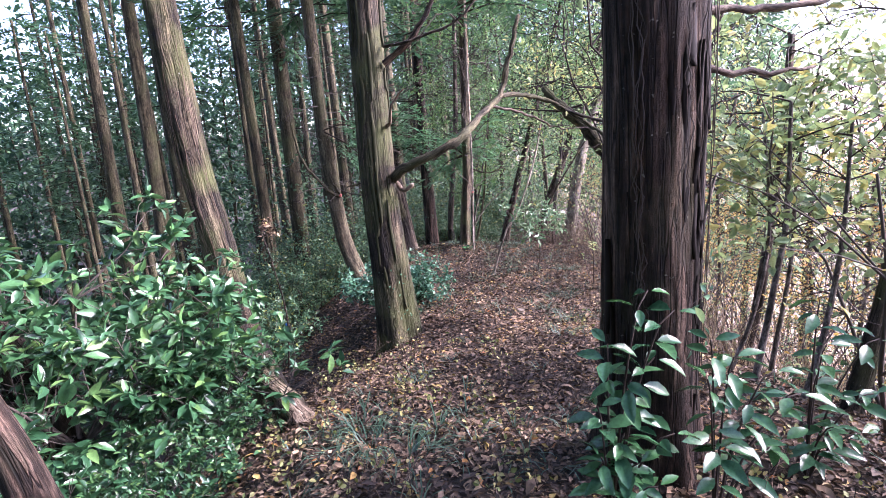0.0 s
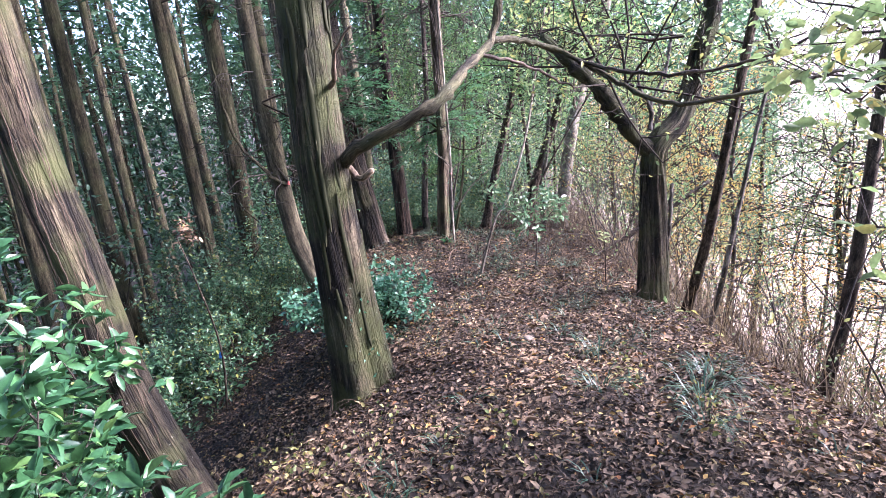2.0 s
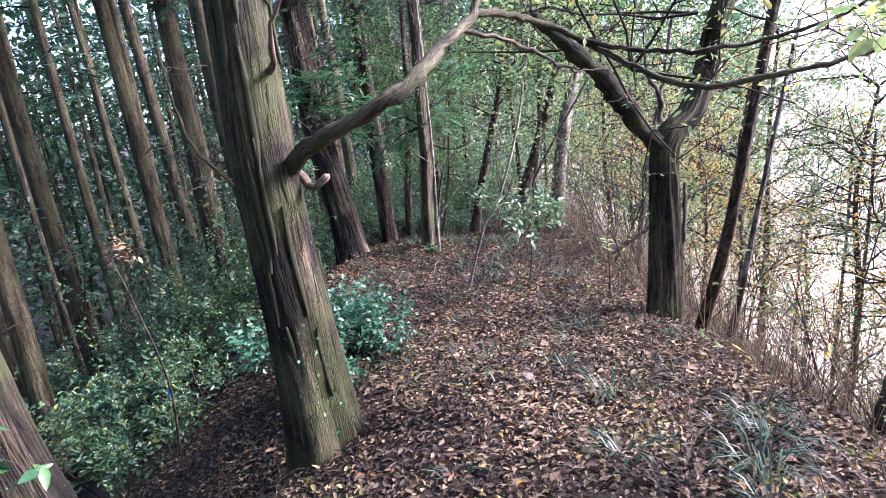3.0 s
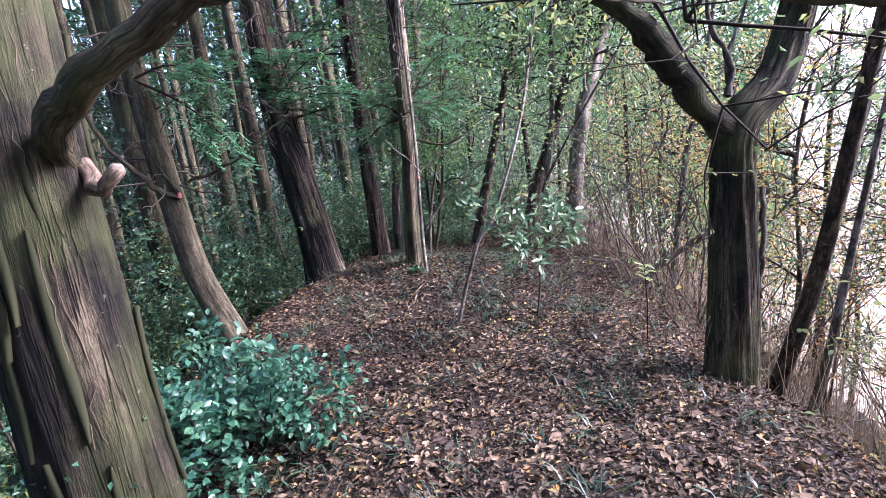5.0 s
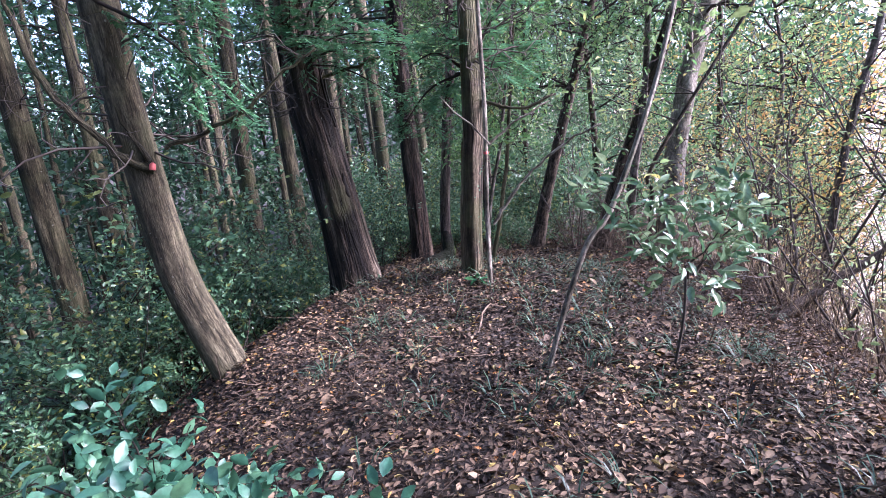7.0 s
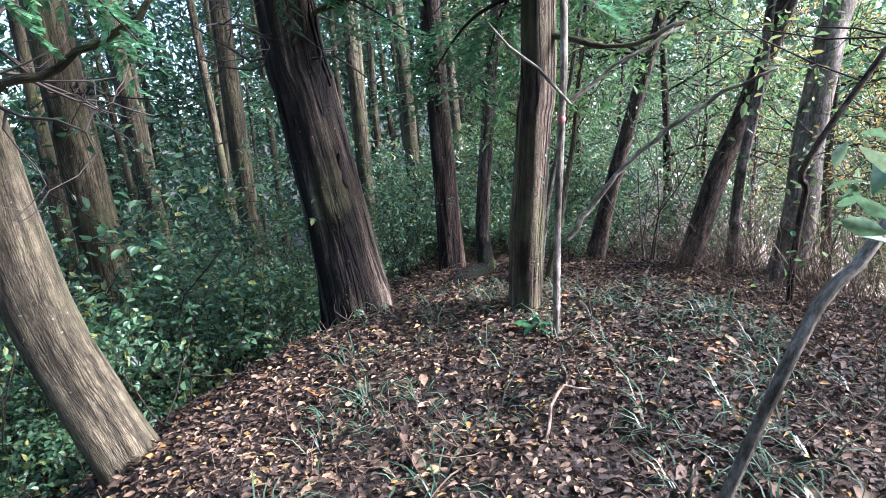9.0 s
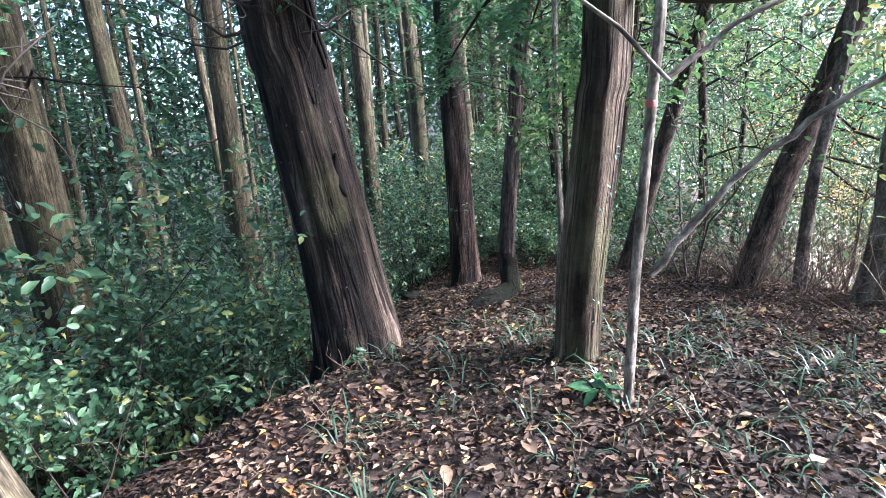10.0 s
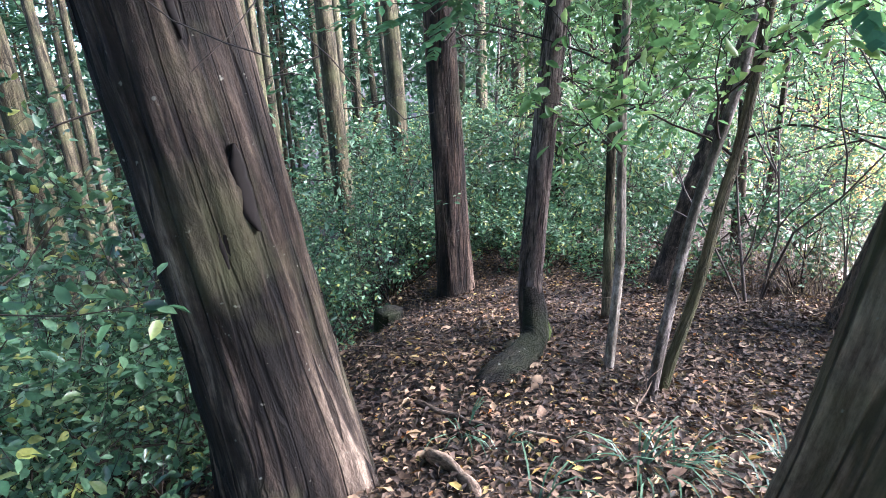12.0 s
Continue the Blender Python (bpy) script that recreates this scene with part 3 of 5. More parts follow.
# The large trees along the ridge
P1 = [(0.865, 2.4, -0.12), (0.83, 2.27, 0.45), (0.798, 2.146, 1.0), (0.76, 2.0, 1.7), (0.74, 1.93, 2.5), (0.76, 1.9, 6), (0.8, 1.9, 11)]
t1, o1 = tree("conifer_tree", 0, P1, 0.198, 0.07, BARK_RED, "thick dark reddish conifer trunk hung with dry vine stems", 3, flare=0.5, depth=0.016, strips=16)
limb(t1, o1, [(0.960, 2.100, 1.745), (1.084, 2.120, 1.728), (1.270, 2.150, 1.715), (1.462, 2.200, 1.729)], 0.017, 0.006, BARK_TWIG, "bare dark side branch", 4)
limb(t1, o1, [(0.978, 2.100, 1.948), (1.178, 2.150, 1.950), (1.440, 2.200, 1.967), (1.844, 2.400, 2.053)], 0.017, 0.008, BARK_TWIG, "bare dark side branch", 5)
add_crown(t1, o1, P1, 5.5, 11, 2.0, 31, twigs=0)

P2 = [(-0.57, 5.36, -0.66), (-0.59, 5.38, -0.4), (-0.63, 5.44, 0.31), (-0.67, 5.5, 1.13), (-0.67, 5.56, 1.9), (-0.66, 5.6, 2.5), (-0.6, 5.7, 5), (-0.5, 5.8, 10)]
t2, o2 = tree("conifer_tree", 0, P2, 0.195, 0.09, BARK_MOSSY, "mossy brown conifer trunk with a long arching side branch", 5, flare=0.55, depth=0.013)
limb(t2, o2, [(-0.56, 5.5, 1.2), (-0.43, 5.32, 1.32), (-0.13, 5.15, 1.44), (0.15, 5.15, 1.57), (0.4, 5.5, 1.8), (0.63, 5.9, 2.0), (0.75, 5.9, 2.35), (0.85, 5.85, 2.75)], 0.047, 0.022, BARK_CONIFER, "thick arching bare branch", 6)
limb(t2, o2, [(0.63, 5.9, 2.0), (0.95, 6.2, 2.0), (1.28, 6.35, 1.9), (1.55, 6.06, 1.66), (1.82, 5.6, 1.41), (2.3, 5.35, 1.42), (2.9, 5.3, 1.5)], 0.028, 0.012, BARK_CONIFER, "long bare branch reaching sideways", 7)
limb(t2, o2, [(1.4, 6.25, 1.8), (1.65, 5.9, 1.66), (1.95, 5.6, 1.6), (2.4, 5.4, 1.64), (2.9, 5.3, 1.8)], 0.018, 0.008, BARK_TWIG, "", 8)
limb(t2, o2, [(0.5, 5.7, 1.88), (0.9, 5.9, 1.78), (1.3, 6.2, 1.62), (1.7, 6.5, 1.6)], 0.014, 0.005, BARK_TWIG, "", 28)
limb(t2, o2, [(-0.55, 5.45, 1.75), (-0.48, 5.3, 1.8), (-0.45, 5.2, 1.93), (-0.32, 5.1, 2.05)], 0.02, 0.008, DEADWOOD, "broken pale branch stub", 9)
limb(t2, o2, [(-0.5, 5.5, 2.35), (-0.2, 5.35, 2.55), (0.05, 5.3, 2.9)], 0.035, 0.02, BARK_RED, "", 10)
limb(t2, o2, [(-0.5, 5.5, 2.5), (-0.25, 5.3, 2.5), (0.2, 5.2, 2.62), (0.5, 5.2, 2.9)], 0.016, 0.007, BARK_TWIG, "", 11)
limb(t2, o2, [(-0.5, 5.5, 1.2), (-0.42, 5.42, 1.12), (-0.34, 5.36, 1.17)], 0.024, 0.021, DEADWOOD, "sawn pale branch stub", 12, "cut_stub")
add_crown(t2, o2, P2, 5.2, 10, 1.9, 32, twigs=0)

PL = [(-1.732, 4.800, -0.901), (-1.829, 4.850, -0.626), (-2.034, 4.900, 0.053), (-2.149, 4.950, 0.813), (-2.269, 5.000, 1.495), (-2.313, 5.000, 2.291), (-2.345, 5.000, 2.948), (-2.5, 5.2, 6), (-2.5, 5.4, 11)]
tl, ol = tree("conifer_tree", 0, PL, 0.15, 0.09, BARK_MOSSY, "swept conifer trunk wrapped in thin climbing vines", 7, flare=0.3, depth=0.009)
add_crown(tl, ol, PL, 5.0, 11, 2.4, 33, 44, 12, twigs=0)

P7 = [(-1.48, 9.15, -0.95), (-1.66, 9.12, -0.4), (-1.8, 9.1, 0.12), (-1.88, 9.1, 0.93), (-1.93, 9.1, 1.73), (-1.95, 9.1, 2.5), (-2.0, 9.2, 8)]
t7, o7 = tree("conifer_tree", 0, P7, 0.135, 0.06, BARK_OLIVE, "smooth grey-brown conifer with a red tape mark and crooked branch", 11, flare=0.3, depth=0.006, sides=48)
limb(t7, o7, [(-1.757, 9.000, 0.819), (-1.919, 8.950, 0.919), (-2.066, 8.900, 1.132), (-2.260, 8.900, 1.388), (-2.358, 8.900, 1.717), (-2.396, 8.900, 2.156), (-2.424, 8.900, 2.453)], 0.03, 0.01, BARK_CONIFER, "crooked bare branch", 12)
limb(t7, o7, [(-1.762, 9.000, 0.852), (-1.879, 9.000, 1.096), (-1.943, 9.000, 1.361), (-1.888, 9.000, 1.655)], 0.018, 0.006, BARK_CONIFER, "", 13)
limb(t7, o7, [(-1.654, 9.000, 0.956), (-1.403, 9.000, 1.011), (-1.088, 9.000, 1.134), (-0.801, 9.000, 1.341), (-0.572, 9.000, 1.449)], 0.018, 0.006, BARK_CONIFER, "", 14)
add_crown(t7, o7, P7, 4.4, 9, 2.4, 35, 44, 12, twigs=46, r=0.12, tz=(1.6, 4.2))
hr = Heap()
hr.add(*tube([(-1.752, 8.970, 0.823), (-1.744, 8.970, 0.856)], 0.02, 10))
part("tape_mark", hr.mesh("tape_mark", TAPE_RED), t7, "small red tape mark").location = -Vector(o7)

P4 = [(-0.88, 10.86, -0.92), (-0.9, 10.84, -0.5), (-0.94, 10.82, -0.1), (-1.0, 10.81, 0.41), (-1.075, 10.8, 0.98), (-1.14, 10.8, 1.5), (-1.2, 10.8, 4), (-1.3, 10.8, 10)]
t4, o4 = tree("conifer_tree", 0, P4, 0.215, 0.1, BARK_PLATED, "thick leaning conifer with dark peeling reddish bark", 13, flare=0.75, lobes=4, depth=0.022, strips=15, sides=110, step=0.03)
add_crown(t4, o4, P4, 4.6, 10.5, 2.8, 36, 52, 13, twigs=50, r=0.2, tz=(1.8, 4.2))
limb(t4, o4, [(-0.993, 10.800, 1.454), (-0.815, 10.750, 1.500), (-0.608, 10.700, 1.522), (-0.374, 10.700, 1.602)], 0.02, 0.012, BARK_CONIFER, "", 15)

P5 = [(0.27, 10.05, -0.6), (0.29, 10.02, -0.12), (0.31, 9.96, 0.17), (0.36, 9.9, 0.67), (0.4, 9.88, 1.15), (0.5, 9.8, 4), (0.6, 9.8, 9)]
t5, o5 = tree("conifer_tree", 0, P5, 0.09, 0.05, BARK_TAN, "slim upright conifer with stringy brown bark", 15, flare=0.3, depth=0.008, sides=56)
add_crown(t5, o5, P5, 3.8, 9, 2.3, 37, 46, 12, twigs=50, r=0.09, tz=(1.5, 3.8))
limb(t5, o5, [(0.426, 9.850, 1.068), (0.561, 9.800, 1.035), (0.700, 9.750, 0.977), (0.851, 9.700, 0.989), (1.030, 9.700, 1.059)], 0.016, 0.008, BARK_CONIFER, "", 16)

P8 = [(-0.5, 14.6, -1.5), (-0.5, 14.6, 1.0), (-0.5, 14.65, 4), (-0.45, 14.7, 10)]
t8, o8 = tree("conifer_tree", 0, P8, 0.17, 0.07, BARK_RED, "dark upright conifer trunk at the dip of the ridge", 17, flare=0.35, depth=0.012, sides=48)
add_crown(t8, o8, P8, 4.0, 10, 2.4, 38, 44, 12, twigs=24, r=0.15, tz=(2, 4.5))

# Leaning trunks close below the start of the ridge
for k, (pts, r) in enumerate([([(-2.850, 3.500, -0.373), (-2.893, 3.500, -0.109), (-2.994, 3.500, 0.236), (-3.270, 3.550, 0.886), (-3.475, 3.600, 2.016), (-3.486, 3.700, 3.373), (-3.138, 3.800, 5.391)], 0.13), ([(-1.864, 2.100, 0.084), (-1.901, 2.100, 0.305), (-1.954, 2.100, 0.494), (-2.107, 2.100, 0.933), (-2.363, 2.200, 1.633), (-2.425, 2.300, 2.703), (-1.986, 2.400, 4.721)], 0.075)]):
    tt, oo = tree("conifer_tree", 0, pts, r, r * 0.5, BARK_RED, "leaning reddish conifer trunk on the slope beside shrubs", 80 + k, flare=0.3, depth=0.01, sides=48)
    add_crown(tt, oo, pts, 4.5, 7.0, 1.4, 85 + k, 10, 8, 0)

# Low green branches that hang between the trunks
low_sprays(t7, o7, (-1.93, 9.0, 1.9), [(-1.013, 8.900, 1.051), (-1.186, 8.900, 1.800)], 41)
low_sprays(t4, o4, (-1.2, 10.75, 1.6), [(-0.262, 10.100, 2.144), (-0.822, 10.200, 1.721), (-0.214, 10.400, 1.182), (0.159, 10.300, 1.554), (-0.419, 9.900, 2.338), (-1.294, 10.100, 2.155), (-0.254, 10.400, 1.728), (-0.986, 10.300, 2.260)], 42, 46)
low_sprays(t5, o5, (0.38, 9.9, 1.3), [(0.145, 10.300, 1.018), (-0.077, 10.000, 1.395), (0.807, 10.600, 1.249), (0.613, 10.200, 1.780), (1.239, 10.800, 1.459), (-0.261, 10.400, 0.878), (0.979, 10.000, 1.985)], 43, 44)

# Forked tree on the open edge
PY = [(2.3, 7.05, -0.95), (2.34, 7.05, -0.2), (2.36, 7.08, 0.5), (2.4, 7.1, 0.95), (2.680, 7.200, 1.181), (2.873, 7.300, 1.506), (2.984, 7.300, 1.906), (3.110, 7.350, 2.203), (3.310, 7.500, 3.003), (3.630, 7.700, 4.169)]
ty, oy = tree("forked_tree", 0, PY, 0.16, 0.045, BARK_MOSSY, "dark forked broadleaf tree with deeply furrowed mossy bark", 19, flare=0.25, depth=0.016, strips=14)
limb(ty, oy, [(2.38, 7.1, 0.9), (2.173, 7.100, 1.097), (2.036, 7.100, 1.316), (1.853, 7.100, 1.566), (1.624, 7.100, 1.783), (1.338, 7.200, 2.133)], 0.1, 0.05, BARK_MOSSY, "mossy fork limb", 20)
limb(ty, oy, [(2.347, 7.100, 1.145), (2.364, 7.100, 1.309), (2.286, 7.150, 1.516), (2.270, 7.200, 1.770)], 0.022, 0.012, BARK_GREY, "", 22)
limb(ty, oy, [(2.409, 7.150, 1.170), (2.393, 7.200, 1.347), (2.601, 7.300, 1.706)], 0.016, 0.01, BARK_GREY, "", 23)
limb(ty, oy, [(2.585, 7.150, 0.560), (2.500, 7.000, 0.259), (2.445, 6.950, -0.098)], 0.02, 0.014, BARK_GREY, "smooth vine stem", 24, "vine")
rng = np.random.default_rng(77)
hw, hl, st = Heap(), Heap(), []
for z, dx in ((1.6, -0.3), (2.0, 0.3), (2.6, -0.5), (3.0, 0.5), (2.3, 0.45), (1.9, -0.6)):
    for _ in range(3):
        grow(rng, np.array([2.45 + dx, 7.2, z]) - oy, unit(rng.normal(size=3) + [0.3, 0, 0.5]), 1.3, 0.014, 2, hw, st, 4, 0.6, 0.15, 0.2, 4)
part("twig_growth", hw.mesh("twig_growth", BARK_TWIG), ty, kind="stuff", label="fine bare twigs")
leafy(rng, st, 1, 0.06, 0.03, hl)
part("crown", hl.mesh("crown", LEAF_LIGHT), ty, "thin yellowing leaves")


# Slim trees and saplings
def slim_tree(name, pts, r0, r1, mat, label, seed, limbs=(), crown=None, leaf=LEAF_GREEN, twig_z=1.0, n=10, per=2, L=0.07, W=0.03, reach=1.1):
    """A slim broadleaf tree: stem, limbs, twigs and leaves."""
    ob, o = tree(name, 0, pts, r0, r1, mat, label, seed, flare=0.25, depth=min(0.006, r0 * 0.12), strips=9, sides=28, step=0.07)
    for k, (lp, a, b) in enumerate(limbs):
        limb(ob, o, lp, a, b, mat, seed=seed + k)
    rng = np.random.default_rng(seed)
    hw, hl, st = Heap(), Heap(), []
    P = curve_of(np.asarray(pts) - o, 40)
    up = P[P[:, 2] > twig_z]
    for _ in range(n):
        q = up[rng.integers(0, len(up))]
        a = rng.uniform(0, 2 * np.pi)
        hw, ht = Heap(), Heap()
        grow(rng, q, unit([math.cos(a), math.sin(a), 0.35]), reach * rng.uniform(0.6, 1.2), max(0.006, r0 * 0.18), 2, hw, st, 4, 0.6, 0.12, 0.2, 4, fine=ht)
        part("twig_growth", ht.mesh("twig_growth", BARK_TWIG), part("branch", hw.mesh("branch", BARK_TWIG), ob), kind="stuff")
    if n:
        leafy(rng, st, per, L, W, hl, 1.0, 0.15, LEAF_HEX)
        part("crown", hl.mesh("crown", leaf), ob)
    return ob, o


tc, oc = slim_tree("broadleaf_tree", [(-0.02, 11.8, -0.9), (0.03, 11.97, -0.66), (0.02, 12.0, -0.4), (0.045, 12.0, -0.1), (0.076, 12.0, 0.18), (0.127, 12.05, 0.58), (0.19, 12.05, 1.1), (0.3, 12.1, 1.9), (0.45, 12.1, 4.5)], 0.066, 0.035, BARK_FURROW,
          "grey crooked broadleaf stem with a mossy bent foot", 51, n=14, twig_z=2.2, per=3)
part("root", trunk_mesh("root", np.array([(-0.28, 11.36, -0.84), (-0.25, 11.42, -0.69), (-0.17, 11.55, -0.625), (-0.05, 11.75, -0.63), (0.03, 11.9, -0.6), (0.035, 11.98, -0.48), (0.025, 12.0, -0.34)]) - oc, 0.078, 0.058, BARK_DAMP, flare=0.2, depth=0.012, strips=7, sides=36, step=0.02, seed=29), tc, "dark mossy bent root")


def lump(name, at, s, mat, parent, o, seed, label=""):
    """A soft uneven cushion."""
    bm = bmesh.new()
    bmesh.ops.create_icosphere(bm, subdivisions=4, radius=1)
    for v in bm.verts:
        k = 1 + 0.3 * noise.noise(v.co * 2.2 + Vector((seed, 0, 0))) + 0.1 * noise.noise(v.co * 9)
        v.co = Vector((v.co.x * s[0] * k, v.co.y * s[1] * k, v.co.z * s[2] * k))
    me = bpy.data.meshes.new(name)
    bm.to_mesh(me)
    bm.free()
    me.materials.append(mat)
    ob = part(name, me, parent, label)
    ob.location = Vector(at) - Vector(o)
    return ob


lump("moss_cushion", (0.075, 11.96, -0.6), (0.045, 0.05, 0.085), MOSS, tc, oc, 1, "bright green moss cushion")
lump("moss_cushion", (-0.19, 11.55, -0.6), (0.06, 0.055, 0.03), MOSS, tc, oc, 2, "bright green moss cushion")
slim_tree("pale_tree", [(2.5, 11.7, -1.1), (2.67, 11.75, -0.3), (2.82, 11.95, 0.33), (3.0, 12.1, 1.0), (3.15, 12.2, 1.45), (4.2, 12.8, 4), (5.0, 13.0, 7)], 0.135, 0.06, BARK_PALE,
          "pale grey leaning broadleaf trunk on the open side", 52, [([(2.98, 12.1, 0.95), (3.1, 12.1, 1.25), (3.05, 12.1, 1.6), (3.1, 12.0, 2.4)], 0.04, 0.02)], n=30, twig_z=2.6, per=4, leaf=LEAF_LIGHT, reach=1.6)
slim_tree("sapling", [(0.6, 8.42, -0.7), (0.759, 8.400, -0.185), (0.906, 8.400, 0.189), (1.039, 8.420, 0.343), (1.265, 8.450, 0.868), (1.406, 8.500, 1.278), (1.521, 8.500, 1.789), (1.725, 8.600, 2.626)], 0.017, 0.009, BARK_PALE,
          "thin grey sapling leaning over the leaf litter", 53, n=7, twig_z=2.0, per=2, leaf=LEAF_LIGHT, reach=0.8)
s3, os3 = slim_tree("sapling", [(0.4, 9.7, -0.6), (0.42, 9.62, 0.13), (0.45, 9.55, 0.68), (0.47, 9.5, 1.2), (0.5, 9.5, 3.2), (0.55, 9.5, 5)], 0.0175, 0.01, BARK_PALE, "smooth grey sapling marked with red tape", 54,
          [([(0.473, 9.620, 0.112), (0.543, 9.600, 0.227), (0.656, 9.580, 0.367), (0.905, 9.500, 0.610), (1.082, 9.450, 0.716), (1.258, 9.400, 0.801)], 0.014, 0.006),
           ([(0.477, 9.500, 0.733), (0.403, 9.520, 0.819), (0.271, 9.550, 0.970), (0.158, 9.600, 1.106)], 0.008, 0.004),
           ([(0.487, 9.500, 0.732), (0.556, 9.500, 0.794), (0.690, 9.500, 0.895), (0.929, 9.500, 0.990)], 0.01, 0.005)], n=10, twig_z=2.4, per=3, reach=0.9)
hr = Heap()
hr.add(*tube([(0.449, 9.551, 0.667), (0.4495, 9.549, 0.683)], 0.0185, 16))
part("tape_band", hr.mesh("tape_band", TAPE_RED), s3, "red tape band").location = -Vector(os3)
slim_tree("broadleaf_tree", [(2.0, 12.5, -1.0), (2.3, 12.52, 0.0), (2.55, 12.55, 0.6), (3.0, 12.6, 1.8), (4.2, 12.7, 5)], 0.11, 0.05, BARK_TWIG, "dark leaning broadleaf trunk on the bank", 55, n=34, twig_z=2.5, per=4, reach=1.7)
slim_tree("broadleaf_tree", [(2.35, 12.3, -1.0), (2.42, 12.3, 0.0), (2.6, 12.3, 1.2), (2.8, 12.4, 4)], 0.05, 0.02, BARK_GREY, "thin grey stem beside a leaning trunk", 56, n=8, twig_z=1.6, per=3)
slim_tree("broadleaf_tree", [(1.4, 13.96, -1.1), (1.6, 13.96, -0.3), (1.84, 13.96, 0.5), (2.3, 13.96, 2), (3.2, 14, 5)], 0.1, 0.04, BARK_TWIG, "dark slanting broadleaf trunk", 57, n=32, twig_z=2.2, per=4, reach=1.6)
slim_tree("broadleaf_tree", [(2.78, 7.45, -1.35), (3.0, 7.2, -0.1), (3.15, 7.05, 1.1), (3.5, 6.8, 3.5), (3.8, 6.7, 5)], 0.06, 0.025, BARK_TWIG, "slim brown trunk leaning out over the slope", 58, n=14, twig_z=2.7, per=2, leaf=LEAF_LIGHT)
slim_tree("broadleaf_tree", [(2.916, 5.400, -1.271), (2.998, 5.400, -0.862), (3.109, 5.400, -0.346), (3.187, 5.400, 0.264), (3.337, 5.500, 1.113), (3.467, 5.600, 2.317)], 0.055, 0.03, BARK_TWIG, "brown slanting trunk on the bank edge", 71, n=10, twig_z=2.3, per=2, leaf=LEAF_LIGHT)
slim_tree("broadleaf_tree", [(2.977, 7.300, -1.473), (3.234, 7.400, -0.897), (3.495, 7.500, 0.023), (3.748, 7.600, 0.899), (4.115, 7.800, 1.898)], 0.035, 0.015, BARK_GREY, "thin leaning stem on the open slope", 72, n=8, twig_z=2.4, per=2, leaf=LEAF_LIGHT)
slim_tree("broadleaf_tree", [(3.485, 10.400, -1.341), (3.601, 10.400, -0.380), (3.755, 10.450, 0.515), (3.992, 10.500, 1.359), (4.236, 10.600, 2.407)], 0.045, 0.02, BARK_GREY, "crooked stem with yellow leaves at the bank", 73, n=9, twig_z=0.9, per=2, leaf=LEAF_LIGHT)
for k, (pts, r, mat) in enumerate([
        ([(1.799, 3.000, -0.817), (1.859, 3.000, -0.627), (1.981, 3.000, -0.223), (2.134, 3.050, 0.193), (2.259, 3.100, 0.805), (2.350, 3.200, 1.536)], 0.024, BARK_GREY),
        ([(1.807, 3.300, -0.575), (1.853, 3.300, -0.346), (1.940, 3.300, 0.130), (2.004, 3.300, 0.536), (2.091, 3.350, 0.950), (2.118, 3.400, 1.632)], 0.027, BARK_GREY),
        ([(1.632, 3.600, -0.787), (1.739, 3.600, -0.527), (1.923, 3.600, -0.110), (2.061, 3.600, 0.293), (2.134, 3.600, 0.838), (2.122, 3.700, 1.581)], 0.02, BARK_GREY),
        ([(2.275, 3.900, -0.924), (2.363, 3.900, -0.316), (2.478, 3.900, 0.514), (2.497, 3.900, 1.171), (2.695, 4.000, 1.937)], 0.022, BARK_GREY),
        ([(2.075, 2.900, -0.727), (2.142, 2.900, -0.452), (2.222, 2.900, -0.152), (2.308, 2.900, 0.238), (2.426, 2.950, 0.659), (2.530, 3.000, 1.211), (2.629, 3.100, 2.096)], 0.07, BARK_MOSSY)]):
    slim_tree("shrub_stem" if r < 0.05 else "broadleaf_tree", pts, r, r * 0.3, mat, "bare brown leaning shrub stem at the bank" if r < 0.05 else "dark mossy leaning trunk at the bank", 90 + k, n=7 if r < 0.05 else 4, twig_z=0.75 + 0.12 * k, per=1, leaf=LEAF_LIGHT, L=0.085, W=0.045, reach=0.55)
for k, (pts, r, mat) in enumerate([
        ([(0.37, 11.74, -0.85), (0.377, 11.74, -0.69), (0.415, 11.74, -0.12), (0.408, 11.74, 0.28), (0.41, 11.74, 0.98), (0.5, 11.8, 3.2)], 0.024, BARK_PALE),
        ([(0.45, 11.37, -0.75), (0.473, 11.37, -0.55), (0.543, 11.37, -0.08), (0.609, 11.37, 0.24), (0.704, 11.37, 0.58), (0.762, 11.37, 0.9), (1.1, 11.4, 2.8)], 0.022, BARK_GREY),
        ([(0.52, 11.45, -0.75), (0.556, 11.45, -0.55), (0.649, 11.45, -0.21), (0.722, 11.45, 0.17), (0.776, 11.45, 0.41), (0.84, 11.45, 0.91), (1.1, 11.5, 2.9)], 0.024, BARK_CONIFER),
        ([(0.57, 12.6, -1.0), (0.572, 12.6, -0.65), (0.573, 12.6, 0.05), (0.577, 12.6, 0.55), (0.6, 12.6, 1.2), (0.7, 12.7, 3.4)], 0.034, BARK_CONIFER)]):
    slim_tree("sapling", pts, r, 0.011, mat, "slim young broadleaf stem rising from leaf litter", 60 + k, n=11, twig_z=1.0, per=3, L=0.055, W=0.025, reach=0.8)
slim_tree("sapling", [(2.05, 10.7, -1.0), (2.020, 10.600, -0.327), (2.012, 10.500, 0.106), (2.039, 10.400, 0.459), (3.2, 10.3, 2.2)], 0.022, 0.01, BARK_TWIG, "thin dark sapling at the edge of the bank", 66, n=6, twig_z=1.2, leaf=LEAF_LIGHT)
